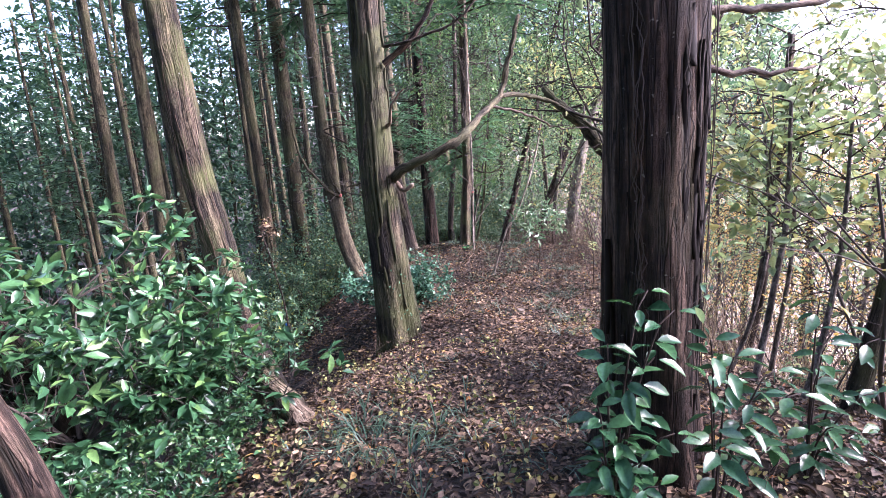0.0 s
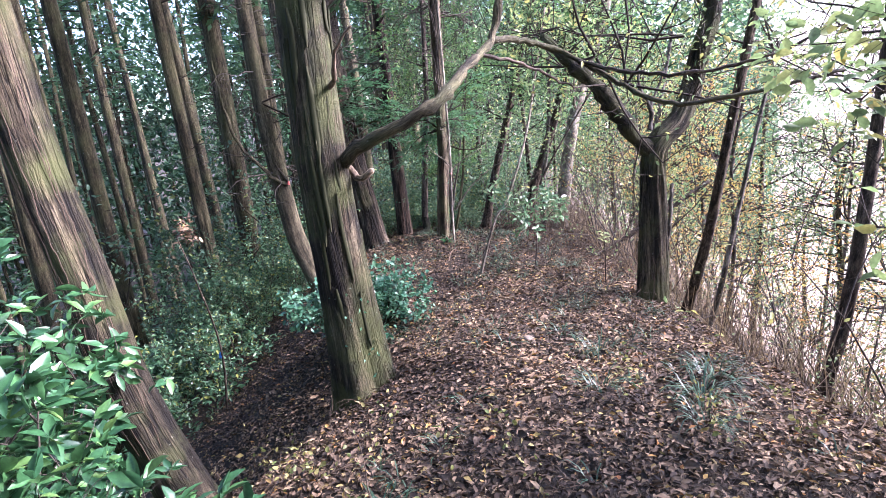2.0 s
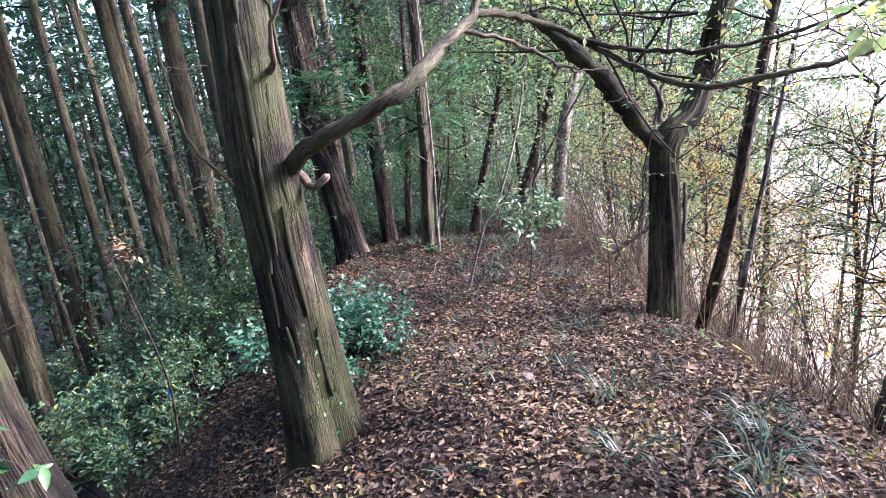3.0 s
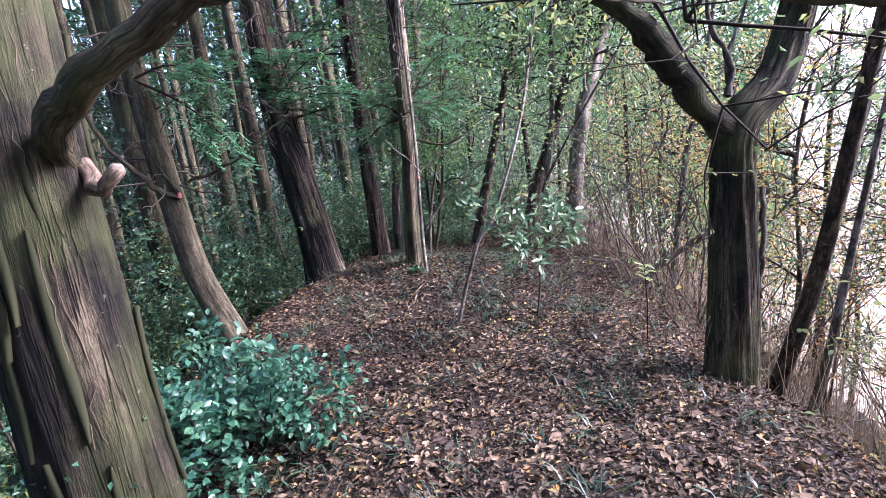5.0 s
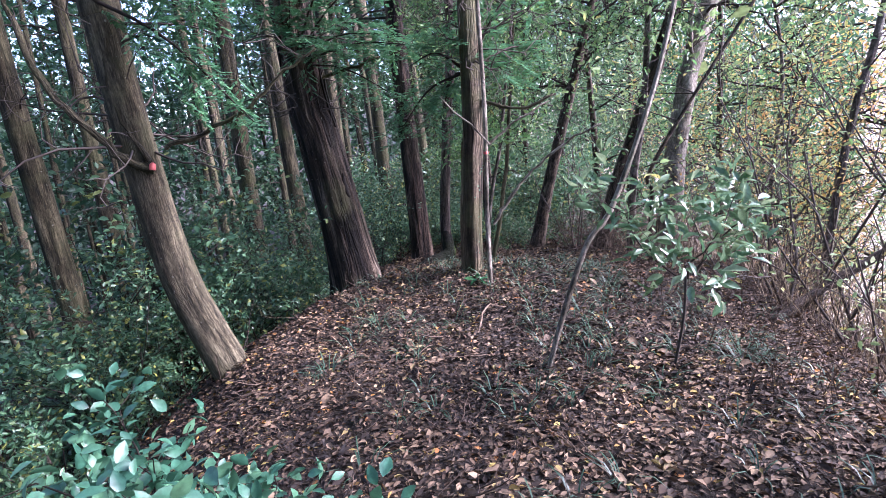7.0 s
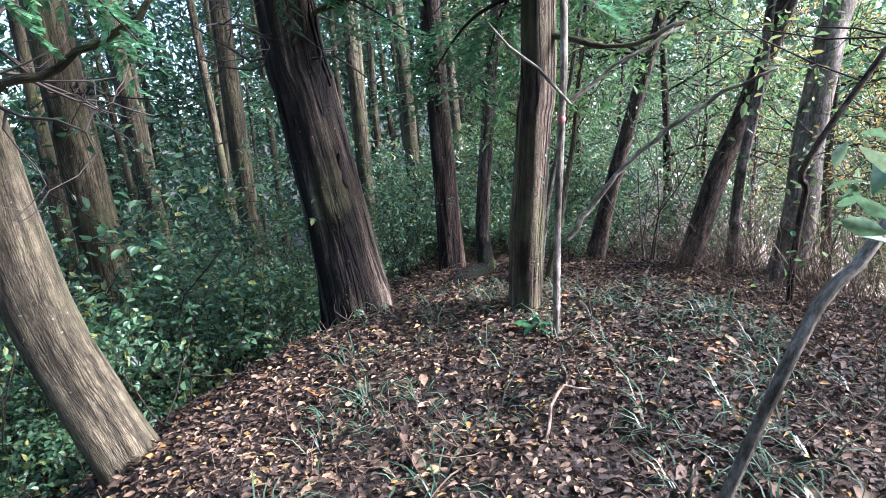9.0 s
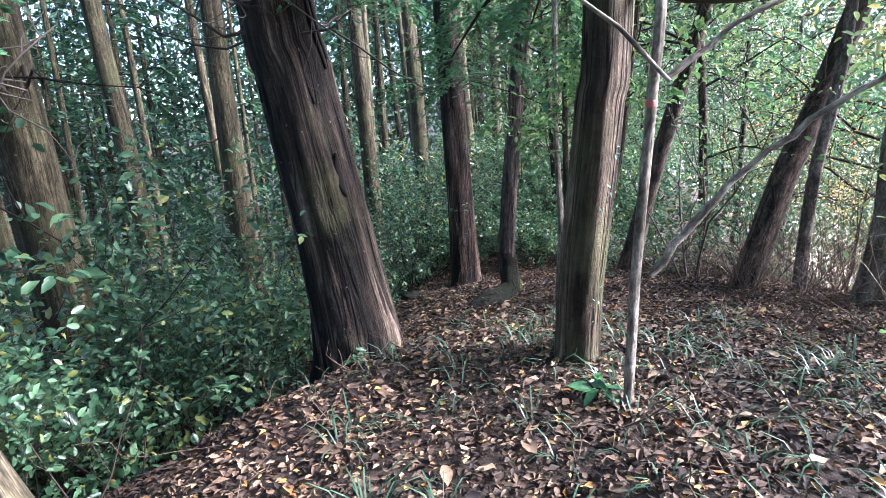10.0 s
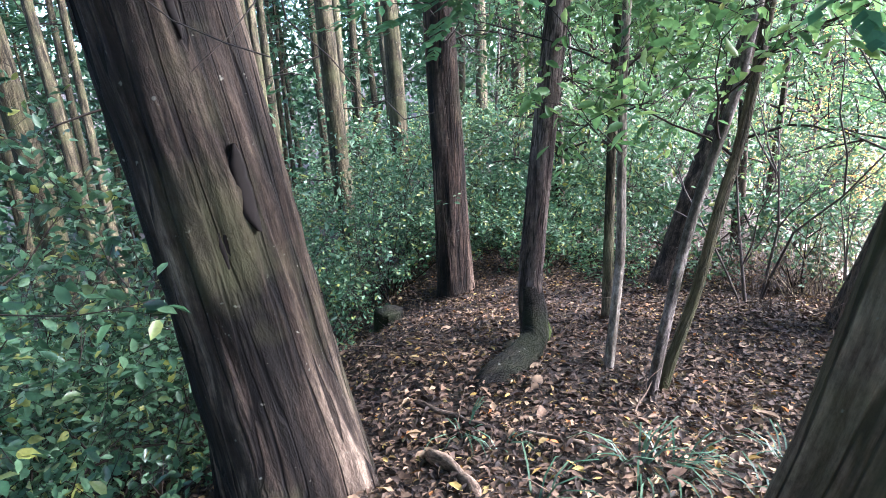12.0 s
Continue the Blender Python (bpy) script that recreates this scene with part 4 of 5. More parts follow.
slim_tree("sapling", [(-2.47, 7.2, -1.75), (-2.3, 7.1, -0.7), (-2.35, 7.0, 0.1), (-2.45, 7.0, 0.6)], 0.014, 0.005, BARK_TWIG, "spindly sapling with a few dry leaves", 67, n=2, twig_z=1.9, per=1, leaf=LITTER, reach=0.18, L=0.06)


# Conifer plantation on the slope
def plantation_tree(seed, h, r, z0, lean):
    rng = np.random.default_rng(seed)
    pts = [(0, 0, -0.4), (0.02, 0, h * 0.2), (lean * 0.4, 0.03, h * 0.55), (lean, 0.05, h)]
    ob = thing("plantation_conifer", 0, 0, -60, "straight slender conifer in a dense plantation", "tree", "plantation conifers")
    part("trunk", trunk_mesh("trunk", pts, r, r * 0.3, BARK_CONIFER, flare=0.25, depth=0.006, strips=10, sides=11, step=0.6, seed=seed), ob)
    axis = lambda z: (np.interp(z, [p[2] for p in pts], [p[0] for p in pts]), 0.0)
    wood, leaf, tw = Heap(), Heap(), Heap()
    low = z0 < 5
    crown_conifer(rng, z0, h, 1.9 if low else 1.5, 30 if low else 18, 12 if low else 8, axis, wood, leaf, 0.6, 0.1, 5)
    dead_twigs(rng, tw, 1.5, max(z0 + 1, 6), 10, axis, r, 0.8)
    part("crown_frame", wood.mesh("crown_frame", BARK_TWIG), ob, kind="stuff")
    part("crown", leaf.mesh("crown", FROND), ob)
    part("dead_brushwood", tw.mesh("dead_brushwood", BARK_TWIG), ob, kind="stuff")
    return ob


CONIFERS = [plantation_tree(100 + k, h, r, z0, ln) for k, (h, r, z0, ln) in enumerate([(15, 0.14, 8.0, 0.2), (16, 0.155, 9.0, -0.3), (14, 0.12, 7.2, 0.1), (16.5, 0.15, 8.5, -0.1), (18, 0.13, 3.0, 0.1)])]
spots = [(-4.8, 8.9), (-7.2, 11.8), (-4.35, 12.3), (-4.9, 15.0), (-6.7, 14.4), (-5.2, 10.9), (-3.4, 10.2), (-3.15, 11.3), (-3.0, 13.7), (-6.4, 21.3), (-3.3, 22.1), (-9.1, 21.2), (-2.2, 17.2), (-1.6, 19.5), (-3.6, 18.2), (-2.9, 16.0), (-0.6, 21.5), (0.9, 23.5), (-5.4, 18.3)]
rng = np.random.default_rng(21)
while len(spots) < 142:
    x, y = (rng.uniform(-30, 0), rng.uniform(-6, 44)) if rng.random() < 0.75 else (rng.uniform(-10, 2.5), rng.uniform(24, 46))
    if x > -5.6 and y < 23 or (x > -6.5 and 4 < y < 15):
        continue
    if all((x - a) ** 2 + (y - b) ** 2 > 1.5 ** 2 for a, b in spots):
        spots.append((x, y))
# Unseen conifers behind the start of the walk, added to block sky light
spots += [(-1.6, -2.6), (0.6, -3.4), (-3.2, -1.4), (-3.6, -4.2), (-0.8, -5.6), (1.9, -5.2), (-5.4, -2.6), (-2.4, -7.4), (0.9, -8.0), (-5.6, -6.6), (2.6, -8.4), (-7.6, -4.6), (-4.4, -9.4), (-0.8, -10.4), (1.6, -11.4), (-8.4, -8.6)]
behind = len(spots)
while len(spots) < behind + 34:
    x, y = rng.uniform(-13, 3.5), rng.uniform(-22, -3)
    if all((x - a) ** 2 + (y - b) ** 2 > 1.4 ** 2 for a, b in spots):
        spots.append((x, y))
for k, (x, y) in enumerate(spots):
    s = rng.uniform(0.88, 1.15)
    m = pose(x, y, float(height(x, y)), rng.uniform(-2, 2), rng.uniform(-2, 2), rng.uniform(0, 360)) @ Matrix.Diagonal((s, s, s, 1))
    v = 4 if k > 22 and k % 3 == 0 or k >= behind else k % 4
    if CONIFERS[v].location.z < -50:
        CONIFERS[v].matrix_basis = m
    else:
        copy_thing(CONIFERS[v], m)


# ---- shrubs ----
def shrub(name, label, seed, stems, h, r, leaf, L, W, per, depth=2, kids=5, mat=BARK_TWIG, shape=LEAF_FOLD, spread=0.65, lift=0.2, out=0.6, droop=0.1, group="", rosette=False):
    rng = np.random.default_rng(seed)
    ob = thing(name, 0, 0, -60, label, "shrub", group)
    hl, st = Heap(), []
    for k in range(stems):
        hw, ht = Heap(), Heap()
        a = 2 * np.pi * k / stems + rng.uniform(-0.5, 0.5)
        d = unit([out * math.cos(a), out * math.sin(a), rng.uniform(0.6, 1.1)])
        grow(rng, np.array([0.05 * math.cos(a), 0.05 * math.sin(a), -0.08]), d, h * rng.uniform(0.75, 1.1), r * rng.uniform(0.7, 1.2), depth, hw, st, kids, spread, lift, 0.16, 3 if group == "slope bushes" else 6, fine=ht)
        part("twig_growth", ht.mesh("twig_growth", mat), part("stem", hw.mesh("stem", mat), ob), kind="stuff")
    if rosette:
        st = st[2::3]
    leafy(rng, st, per, L, W, hl, 1.5 if rosette else 1.0, droop, shape, 0.012 if rosette else 0.03)
    part("foliage", hl.mesh("foliage", leaf), ob)
    return ob


def put(ob, x, y, s=1.0, turn=0.0, dz=0.0, copy=True, tilt=(0, 0)):
    m = pose(x, y, float(height(x, y)) + dz, tilt[0], tilt[1], turn) @ Matrix.Diagonal((s, s, s, 1))
    if copy:
        return copy_thing(ob, m)
    ob.matrix_basis = m
    return ob


bushes = [shrub("evergreen_bush", "dense small-leaved evergreen bush on the wooded slope", 200 + k, 5, 0.85, 0.012, LEAF_BUSH, 0.066, 0.03, 4, 2, 5, shape=LEAF_HEX, group="slope bushes") for k in range(3)]
tall = [shrub("evergreen_bush", "tall fine-leaved evergreen bush below the ridge", 210 + k, 8, 1.35, 0.012, LEAF_BUSH, 0.058, 0.031, 4, 3, 4, shape=LEAF_HEX, group="slope bushes") for k in range(2)]
rng = np.random.default_rng(5)
# Bushes at negative y stand unseen behind the start, added to block sky light
near = [(-2.35, 11.0, 1.5), (-2.7, 11.9, 1.8), (-2.9, 10.6, 1.7), (-2.1, 12.3, 0.9), (-2.4, 12.9, 1.1), (-3.5, 11.4, 1.9), (-2.6, 10.0, 0.9), (-3.4, 12.7, 1.3), (-2.3, 13.5, 0.8), (-2.0, 14.6, 0.9), (-2.7, 14.2, 1.1), (-1.3, 15.3, 1.0), (-2.0, 15.8, 1.0), (-2.5, 9.4, 0.8), (-3.1, 9.0, 1.0),
        (-2.6, 8.3, 0.9), (-3.6, 8.2, 1.2), (-3.1, 7.3, 1.0), (-4.3, 9.6, 1.4), (-0.9, 16.4, 0.9), (0.2, 16.0, 0.8), (0.9, 15.5, 0.9), (-4.6, 11.6, 1.4), (-4.2, 13.6, 1.4), (-5.4, 12.8, 1.5), (0.3, 17.6, 1.1), (1.5, 16.8, 1.2), (1.1, 14.6, 0.7), (2.0, 15.2, 1.0), (2.9, 14.4, 1.0),
        (0.5, 16.8, 1.3), (1.3, 17.9, 1.5), (-0.2, 18.0, 1.4), (2.2, 18.6, 1.5), (0.6, 19.4, 1.6), (2.0, 16.2, 1.2), (-1.4, -1.2, 1.3), (-2.6, -0.4, 1.5), (-0.6, -2.8, 1.4), (1.6, -2.6, 1.3), (-3.6, -2.4, 1.6), (0.4, -4.6, 1.5),
        (*(-0.020, 15.400, -1.209)[:2], 0.8), (*(0.382, 16.200, -1.471)[:2], 0.9), (*(-0.211, 16.800, -1.626)[:2], 1.0), (*(0.253, 17.800, -1.951)[:2], 1.1), (*(0.517, 15.000, -1.112)[:2], 0.7), (*(-0.498, 15.800, -1.309)[:2], 0.8), (*(0.937, 16.000, -1.435)[:2], 0.9)]
while len(near) < 104:
    x, y = rng.uniform(-16, 4), rng.uniform(3, 32)
    if x > -3.0 and y < 17:
        continue
    near.append((x, y, rng.uniform(0.9, 1.7)))
for k, (x, y, s) in enumerate(near):
    if k < 15:
        put(tall[k % 2], x, y, 0.62 * s + 0.12, rng.uniform(0, 360), copy=k > 1)
    else:
        put(bushes[k % 3], x, y, s, rng.uniform(0, 360), copy=k > 17)

# Evergreen shrubs beside the path
whorl = shrub("evergreen_shrub", "glossy evergreen shrub with long leaves in whorls", 301, 8, 1.0, 0.016, LEAF_EVERGREEN, 0.125, 0.05, 9, 2, 6, mat=BARK_GREY, shape=LEAF_FINE, out=0.9, group="glossy shrubs", rosette=True)
put(whorl, -2.3, 3.9, 0.85, 0, 0.75, False)
put(whorl, -2.55, 3.3, 1.2, 200, 1.05)
put(whorl, -2.25, 2.6, 0.7, 260, 0.25)
put(whorl, -1.7, 3.35, 0.55, 150, 0.3)
put(whorl, -3.0, 4.4, 1.1, 300, 0.5)
put(whorl, -1.75, 2.8, 0.5, 30, 0.05)
camellia = shrub("camellia_shrub", "rounded shrub of small glossy bluish-green leaves", 305, 10, 0.5, 0.009, LEAF_BLUISH, 0.05, 0.029, 6, 2, 5, shape=LEAF_FINE, out=0.7)
put(camellia, -0.62, 6.45, 1.05, 0, 0.03, False)
young = shrub("young_sapling", "young sapling with pale shining leaves", 306, 3, 0.6, 0.008, LEAF_SHINE, 0.1, 0.04, 3, 2, 4, shape=LEAF_FINE, out=0.5)
put(young, 1.36, 8.2, 0.85, 40, 0.6, False)
hs = Heap()
g = float(height(1.26, 8.29))
hs.add(*tube(curve_of([(0, 0.09, -0.75), (0.03, 0.03, -0.35), (0.0, 0.0, 0.0)], 8), np.linspace(0.011, 0.008, 8), 6))
part("stem", hs.mesh("stem", BARK_GREY), young)


def broad_plant(x, y, leaves_at, seed, size=(0.12, 0.185)):
    """A plant of large separate drooping leaves on thin stems; the tips stand in the world."""
    rng = np.random.default_rng(seed)
    o = np.array([x, y, float(height(x, y))])
    ob = thing("broadleaf_plant", *o, "young plant with large glossy pointed leaves", "plant", "large-leaved plants")
    for (*tip, n) in leaves_at:
        hw = Heap()
        e = np.array(tip, float) - o
        P = curve_of([(0, 0, -0.03), (e[0] * 0.35, e[1] * 0.35, e[2] * 0.6), (e[0] * 0.8, e[1] * 0.8, e[2] * 0.97), e], 12)
        hw.add(*tube(P, np.linspace(0.0065, 0.0028, 12), 6))
        stem = part("stem", hw.mesh("stem", BARK_TWIG), ob)
        for k in range(int(n * 1.6)):
            u = k * 2.4 + rng.uniform(-0.4, 0.4)
            h1 = Heap()
            d = unit([math.cos(u), math.sin(u), rng.uniform(-0.55, 0.35)])
            L = rng.uniform(*size)
            leaves(h1, [P[-1 - (k % 6)] + d * 0.015], [d], [[0.35 * rng.normal(), 0.35 * rng.normal() - 0.2, 1]], L, L * rng.uniform(0.38, 0.48), LEAF_FINE)
            part("leaf", h1.mesh("leaf", LEAF_BIG), stem)
    return ob


broad_plant(0.5, 1.75, [(*(0.695, 1.900, 0.971), 7), (*(0.783, 1.880, 0.895), 6), (*(0.518, 1.800, 0.818), 6), (*(0.609, 1.800, 0.701), 7), (*(0.700, 1.850, 0.735), 6), (*(0.465, 1.750, 0.611), 6), (*(0.556, 1.750, 0.503), 7), (*(0.459, 1.700, 0.450), 7), (*(0.583, 1.700, 0.416), 6), (*(0.730, 1.750, 0.489), 6), (*(0.651, 1.700, 0.322), 5)], 401, (0.075, 0.135))
broad_plant(0.95, 1.9, [(*(0.926, 1.900, 0.763), 6), (*(1.012, 1.900, 0.690), 6), (*(0.892, 1.850, 0.635), 6), (*(1.224, 2.000, 0.578), 7), (*(1.144, 1.950, 0.511), 6), (*(1.363, 2.050, 0.445), 6), (*(0.944, 1.850, 0.364), 5), (*(1.273, 2.000, 0.273), 5)], 402, (0.075, 0.135))
broad_plant(1.5, 2.2, [(*(1.531, 2.200, 0.445), 6), (*(1.579, 2.150, 0.225), 6), (*(1.501, 2.150, 0.105), 5), (*(1.735, 2.200, 0.152), 6), (*(1.821, 2.250, 0.311), 6), (*(1.600, 2.250, 0.562), 6), (*(1.595, 2.300, 0.748), 5), (*(1.865, 2.300, 0.546), 5)], 403, (0.075, 0.135))
broad_plant(0.3, 9.72, [(0.32, 9.7, float(height(0.3, 9.72)) + 0.06, 5), (0.26, 9.72, float(height(0.3, 9.72)) + 0.08, 3)], 404, (0.07, 0.115))
broad_plant(-0.87, 10.56, [(-0.87, 10.55, float(height(-0.87, 10.56)) + 0.17, 4), (-0.84, 10.53, float(height(-0.87, 10.56)) + 0.1, 3)], 405, (0.045, 0.075))

# Thicket on the open side
thin = [shrub("thicket_shrub", "leggy deciduous thicket shrub with sparse yellow-green leaves", 320 + k, 4, 1.9, 0.014, (LEAF_LIGHT, LEAF_LIGHT, LEAF_GREEN, LEAF_AUTUMN)[k], 0.055, 0.027, 1, 3, 3, spread=0.5, lift=0.25, out=0.35, mat=BARK_GREY, shape=LEAF_HEX, group="thicket") for k in range(4)]
rng = np.random.default_rng(8)
spots2 = [(2.5, 2.7), (2.9, 3.6), (3.0, 2.6), (4.9, 4.6), (3.3, 3.2), (4.1, 5.3), (3.9, 6.1), (3.5, 6.6), (2.9, 8.2), (3.1, 9.1), (2.75, 9.6), (3.2, 10.3), (3.5, 11.2), (2.4, 13.0), (3.2, 13.2), (1.9, 13.4), (5.0, 3.8), (2.6, 2.1)]
while len(spots2) < 96:
    x, y = rng.uniform(3.0, 9), rng.uniform(1.0, 20)
    spots2.append((x, y))
for k, (x, y) in enumerate(spots2):
    kind = (0, 3, 1, 2, 3, 1)[k % 6] if x > 2.9 else (0, 1, 0, 2)[k % 4]
    first = k in (0, 1, 3)
    s = rng.uniform(0.65, 1.05) * (1 + 0.06 * max(0, x - 3))
    put(thin[kind], x, y, s, rng.uniform(0, 360), copy=not first)
    if kind == 3 and thin[3].location.z < -50:
        put(thin[3], x + 0.5, y + 0.5, s, 10, copy=False)


# Broadleaf trees behind the thicket and ahead
def crown_tree(seed, leaf, h, per, L):
    rng = np.random.default_rng(seed)
    ob = thing("broadleaf_tree", 0, 0, -60, "leafy evergreen broadleaf tree of the mixed wood", "tree", "mixed wood")
    pts = [(0, 0, -0.3), (0.1, 0.05, h * 0.35), (0.0, 0.15, h * 0.7), (0.2, 0.1, h)]
    slim = leaf is LEAF_LIGHT or leaf is LEAF_AUTUMN
    part("trunk", trunk_mesh("trunk", pts, 0.045 if slim else 0.075, 0.02, BARK_GREY if slim else BARK_TWIG, flare=0.3, depth=0.005, strips=8, sides=16, step=0.3, seed=seed), ob)
    hw, hl, st = Heap(), Heap(), []
    P = curve_of(pts, 20)
    for k in range(18):
        q = P[rng.integers(5, 20)]
        a = rng.uniform(0, 2 * np.pi)
        hw, ht = Heap(), Heap()
        grow(rng, q, unit([math.cos(a), math.sin(a), 0.4]), h * 0.28 * rng.uniform(0.6, 1.1), 0.02, 2, hw, st, 4, 0.6, 0.12, 0.2, 4, fine=ht)
        part("twig_growth", ht.mesh("twig_growth", BARK_TWIG), part("limb", hw.mesh("limb", BARK_TWIG), ob), kind="stuff")
    leafy(rng, st, per, L, L * 0.4, hl, 1.1, 0.1, LEAF_FOLD, 0.08)
    part("crown", hl.mesh("crown", leaf), ob)
    return ob


BROAD = [crown_tree(500, LEAF_WOOD, 5.5, 5, 0.085), crown_tree(501, LEAF_LIGHT, 5.5, 4, 0.065), crown_tree(502, LEAF_GREEN, 6.0, 5, 0.085), crown_tree(503, LEAF_AUTUMN, 4.2, 3, 0.06)]
rng = np.random.default_rng(12)
spots3 = [(0.9, 16.5), (1.8, 17.5), (2.9, 15.8), (3.8, 17.0), (1.4, 19.0), (3.0, 19.5), (4.9, 15.0), (2.2, 21.5), (6.0, 20.0), (0.2, 19.8), (6.2, 14.5), (7.0, 7.0), (7.5, 16.5), (5.0, 3.6), (5.6, 5.0), (6.9, 6.9), (7.2, 8.4), (6.8, 10.4), (5.5, 2.0), (6.4, 9.6), (4.6, 1.6), (6.2, 6.2), (6.6, 4.4), (5.4, 12.0), (8.0, 9.0), (8.5, 5.5)]
spots3 += [(5.6, 7.4), (5.9, 9.0), (5.2, 10.6), (6.3, 11.6), (4.6, 13.0), (5.4, 14.0)]
while len(spots3) < 46:
    spots3.append((rng.uniform(6, 18), rng.uniform(10, 34)))
for k, (x, y) in enumerate(spots3):
    v = (0, 2, 0, 0, 1)[k % 5] if y > 14 and x < 5.5 else (1, 3, 1, 3, 0)[k % 5]
    s = rng.uniform(0.8, 1.2)
    if BROAD[v].location.z < -50:
        put(BROAD[v], x, y, s, rng.uniform(0, 360), copy=False)
    else:
        put(BROAD[v], x, y, s, rng.uniform(0, 360))

# Woods on the far slopes, too distant to count
rng = np.random.default_rng(33)
hf = Heap()
m = 215000
# The arc behind the start is unseen, added to block sky light
ang = np.where(rng.random(m) < 0.78, rng.uniform(95, 305, m), rng.uniform(55, 95, m)) * np.pi / 180
dist = 30 + 60 * rng.random(m) ** 1.5
fx, fy = dist * np.cos(ang), 4 + dist * np.sin(ang)
fz = height(fx, fy) + rng.uniform(0, 1, m) ** 0.8 * (21 + 4 * np.sin(fx * 0.5) * np.sin(fy * 0.4))
leaves(hf, np.stack([fx, fy, fz], -1), scatter_dirs(rng, m), scatter_dirs(rng, m), rng.uniform(0.4, 0.85, m) * (0.4 + dist / 90), rng.uniform(0.2, 0.4, m) * (0.4 + dist / 90), LEAF_FOLD)
tagged(new("distant_woods", hf.mesh("distant_woods", FROND)), "dark green woods on the far slopes", "woods", kind="stuff")

# ---- forest floor ----
def on_ground(x, y):
    e = 0.03
    z = height(x, y)
    N = unit(np.stack([-(height(x + e, y) - z) / e, -(height(x, y + e) - z) / e, np.ones_like(z)], -1))
    return np.stack([x, y, z], -1), N


rng = np.random.default_rng(91)
n = 330000
x = np.concatenate([rng.uniform(-2.5, 3.2, int(n * 0.84)) + rng.normal(0, 0.4, int(n * 0.84)), rng.normal(0, 4, int(n * 0.16))])
y = np.concatenate([rng.uniform(0.3, 15.8, int(n * 0.84)) + rng.normal(0, 0.7, int(n * 0.84)), rng.normal(14, 5, int(n * 0.16))])
clump = np.sin(2.3 * x + 1.1 * y) * np.sin(1.9 * y - 1.4 * x + 1) + 0.6 * np.sin(5.2 * x - 2.1 * y) * np.sin(4.6 * y + 1.7 * x)
keep = rng.random(len(x)) < np.clip(1.2 + 0.3 * clump, 0.55, 1)
x, y = x[keep], y[keep]
n = len(x)
P, N = on_ground(x, y)
P[:, 2] += rng.uniform(0.002, 0.035, len(x))
a = rng.uniform(0, 2 * np.pi, len(x))
D = np.stack([np.cos(a), np.sin(a), rng.uniform(-0.25, 0.35, len(x))], -1)
NN = N + rng.normal(size=N.shape) * 0.45
NN[:, 2] = np.abs(NN[:, 2])
# Leaves farther along and to the left: smaller, from a darker ramp
is_dark = y + 0.5 * (x - 0.8) * -1 + rng.normal(size=len(x)) * 1.1 > 7.3
S = rng.uniform(0.018, 0.05, len(x)) * np.where(rng.random(len(x)) < 0.05, 1.6, 1) * np.where(is_dark, 0.9, 1)
W = S * rng.uniform(0.3, 0.62, len(x))
for name, mat, label, pick in (("leaf_litter", LITTER, "layer of dry brown fallen leaves on the ridge", ~is_dark), ("leaf_mould", LITTER_DARK, "layer of darker, smaller fallen leaves farther along the ridge", is_dark)):
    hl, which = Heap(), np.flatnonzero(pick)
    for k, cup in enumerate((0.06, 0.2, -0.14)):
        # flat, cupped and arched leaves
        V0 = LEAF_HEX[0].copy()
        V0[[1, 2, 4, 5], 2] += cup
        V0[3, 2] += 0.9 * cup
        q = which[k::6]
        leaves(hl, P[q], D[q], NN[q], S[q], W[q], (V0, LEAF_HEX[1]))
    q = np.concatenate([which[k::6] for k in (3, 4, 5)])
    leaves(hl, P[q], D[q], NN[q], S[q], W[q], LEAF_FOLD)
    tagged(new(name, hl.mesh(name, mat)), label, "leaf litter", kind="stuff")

# Larger fallen leaves near the path
shapes = []
for k in range(8):
    h1 = Heap()
    V0 = LEAF_FINE[0].copy()
    V0[:, 2] += rng.normal(size=9) * 0.05
    leaves(h1, [[0, -0.05, 0]], [[0, 1, 0.05]], [[0, 0, 1]], 0.075 + 0.005 * k, 0.034 + 0.0025 * k, (V0, LEAF_FINE[1]))
    shapes.append(h1.mesh("fallen_leaf", LITTER))
x, y = rng.uniform(-1.2, 2.2, 240), rng.uniform(1.6, 12.5, 240)
P, N = on_ground(x, y)
for k in range(240):
    ob = new("fallen_leaf", shapes[k % 8])
    ob.parent = GROUND
    q = Vector(N[k]).to_track_quat("Z", "Y").to_matrix().to_4x4()
    ob.matrix_basis = Matrix.Translation(P[k] + [0, 0, 0.028]) @ q @ pose(0, 0, 0, rng.uniform(-18, 18), rng.uniform(-18, 18), rng.uniform(0, 360))

# Tufts of narrow evergreen grass
hg = Heap()
tufts = [(1.15, 5.25, 1.5), (1.4, 4.3, 1.5), (1.6, 4.5, 1.2), (1.25, 4.0, 1.2), (0.9, 4.5, 1.1), (-0.5, 2.6, 1.4), (-0.3, 2.45, 1.3), (-0.6, 2.8, 1.2), (-0.15, 2.75, 1.0), (1.75, 4.9, 1.2)]
for _ in range(125):
    tufts.append((rng.uniform(-0.9, 2.2), rng.uniform(5.5, 11.2), rng.uniform(0.5, 1.0)))
for _ in range(50):
    tufts.append((rng.normal(1.0, 0.5), rng.normal(9.0, 0.8), rng.uniform(0.7, 0.98)))
for _ in range(18):
    tufts.append((rng.uniform(-0.9, 0.4), rng.uniform(2.0, 3.6), rng.uniform(0.5, 0.98)))
for _ in range(30):
    tufts.append((rng.uniform(-1.0, 2.0), rng.uniform(1.8, 5.5), rng.uniform(0.4, 0.8)))
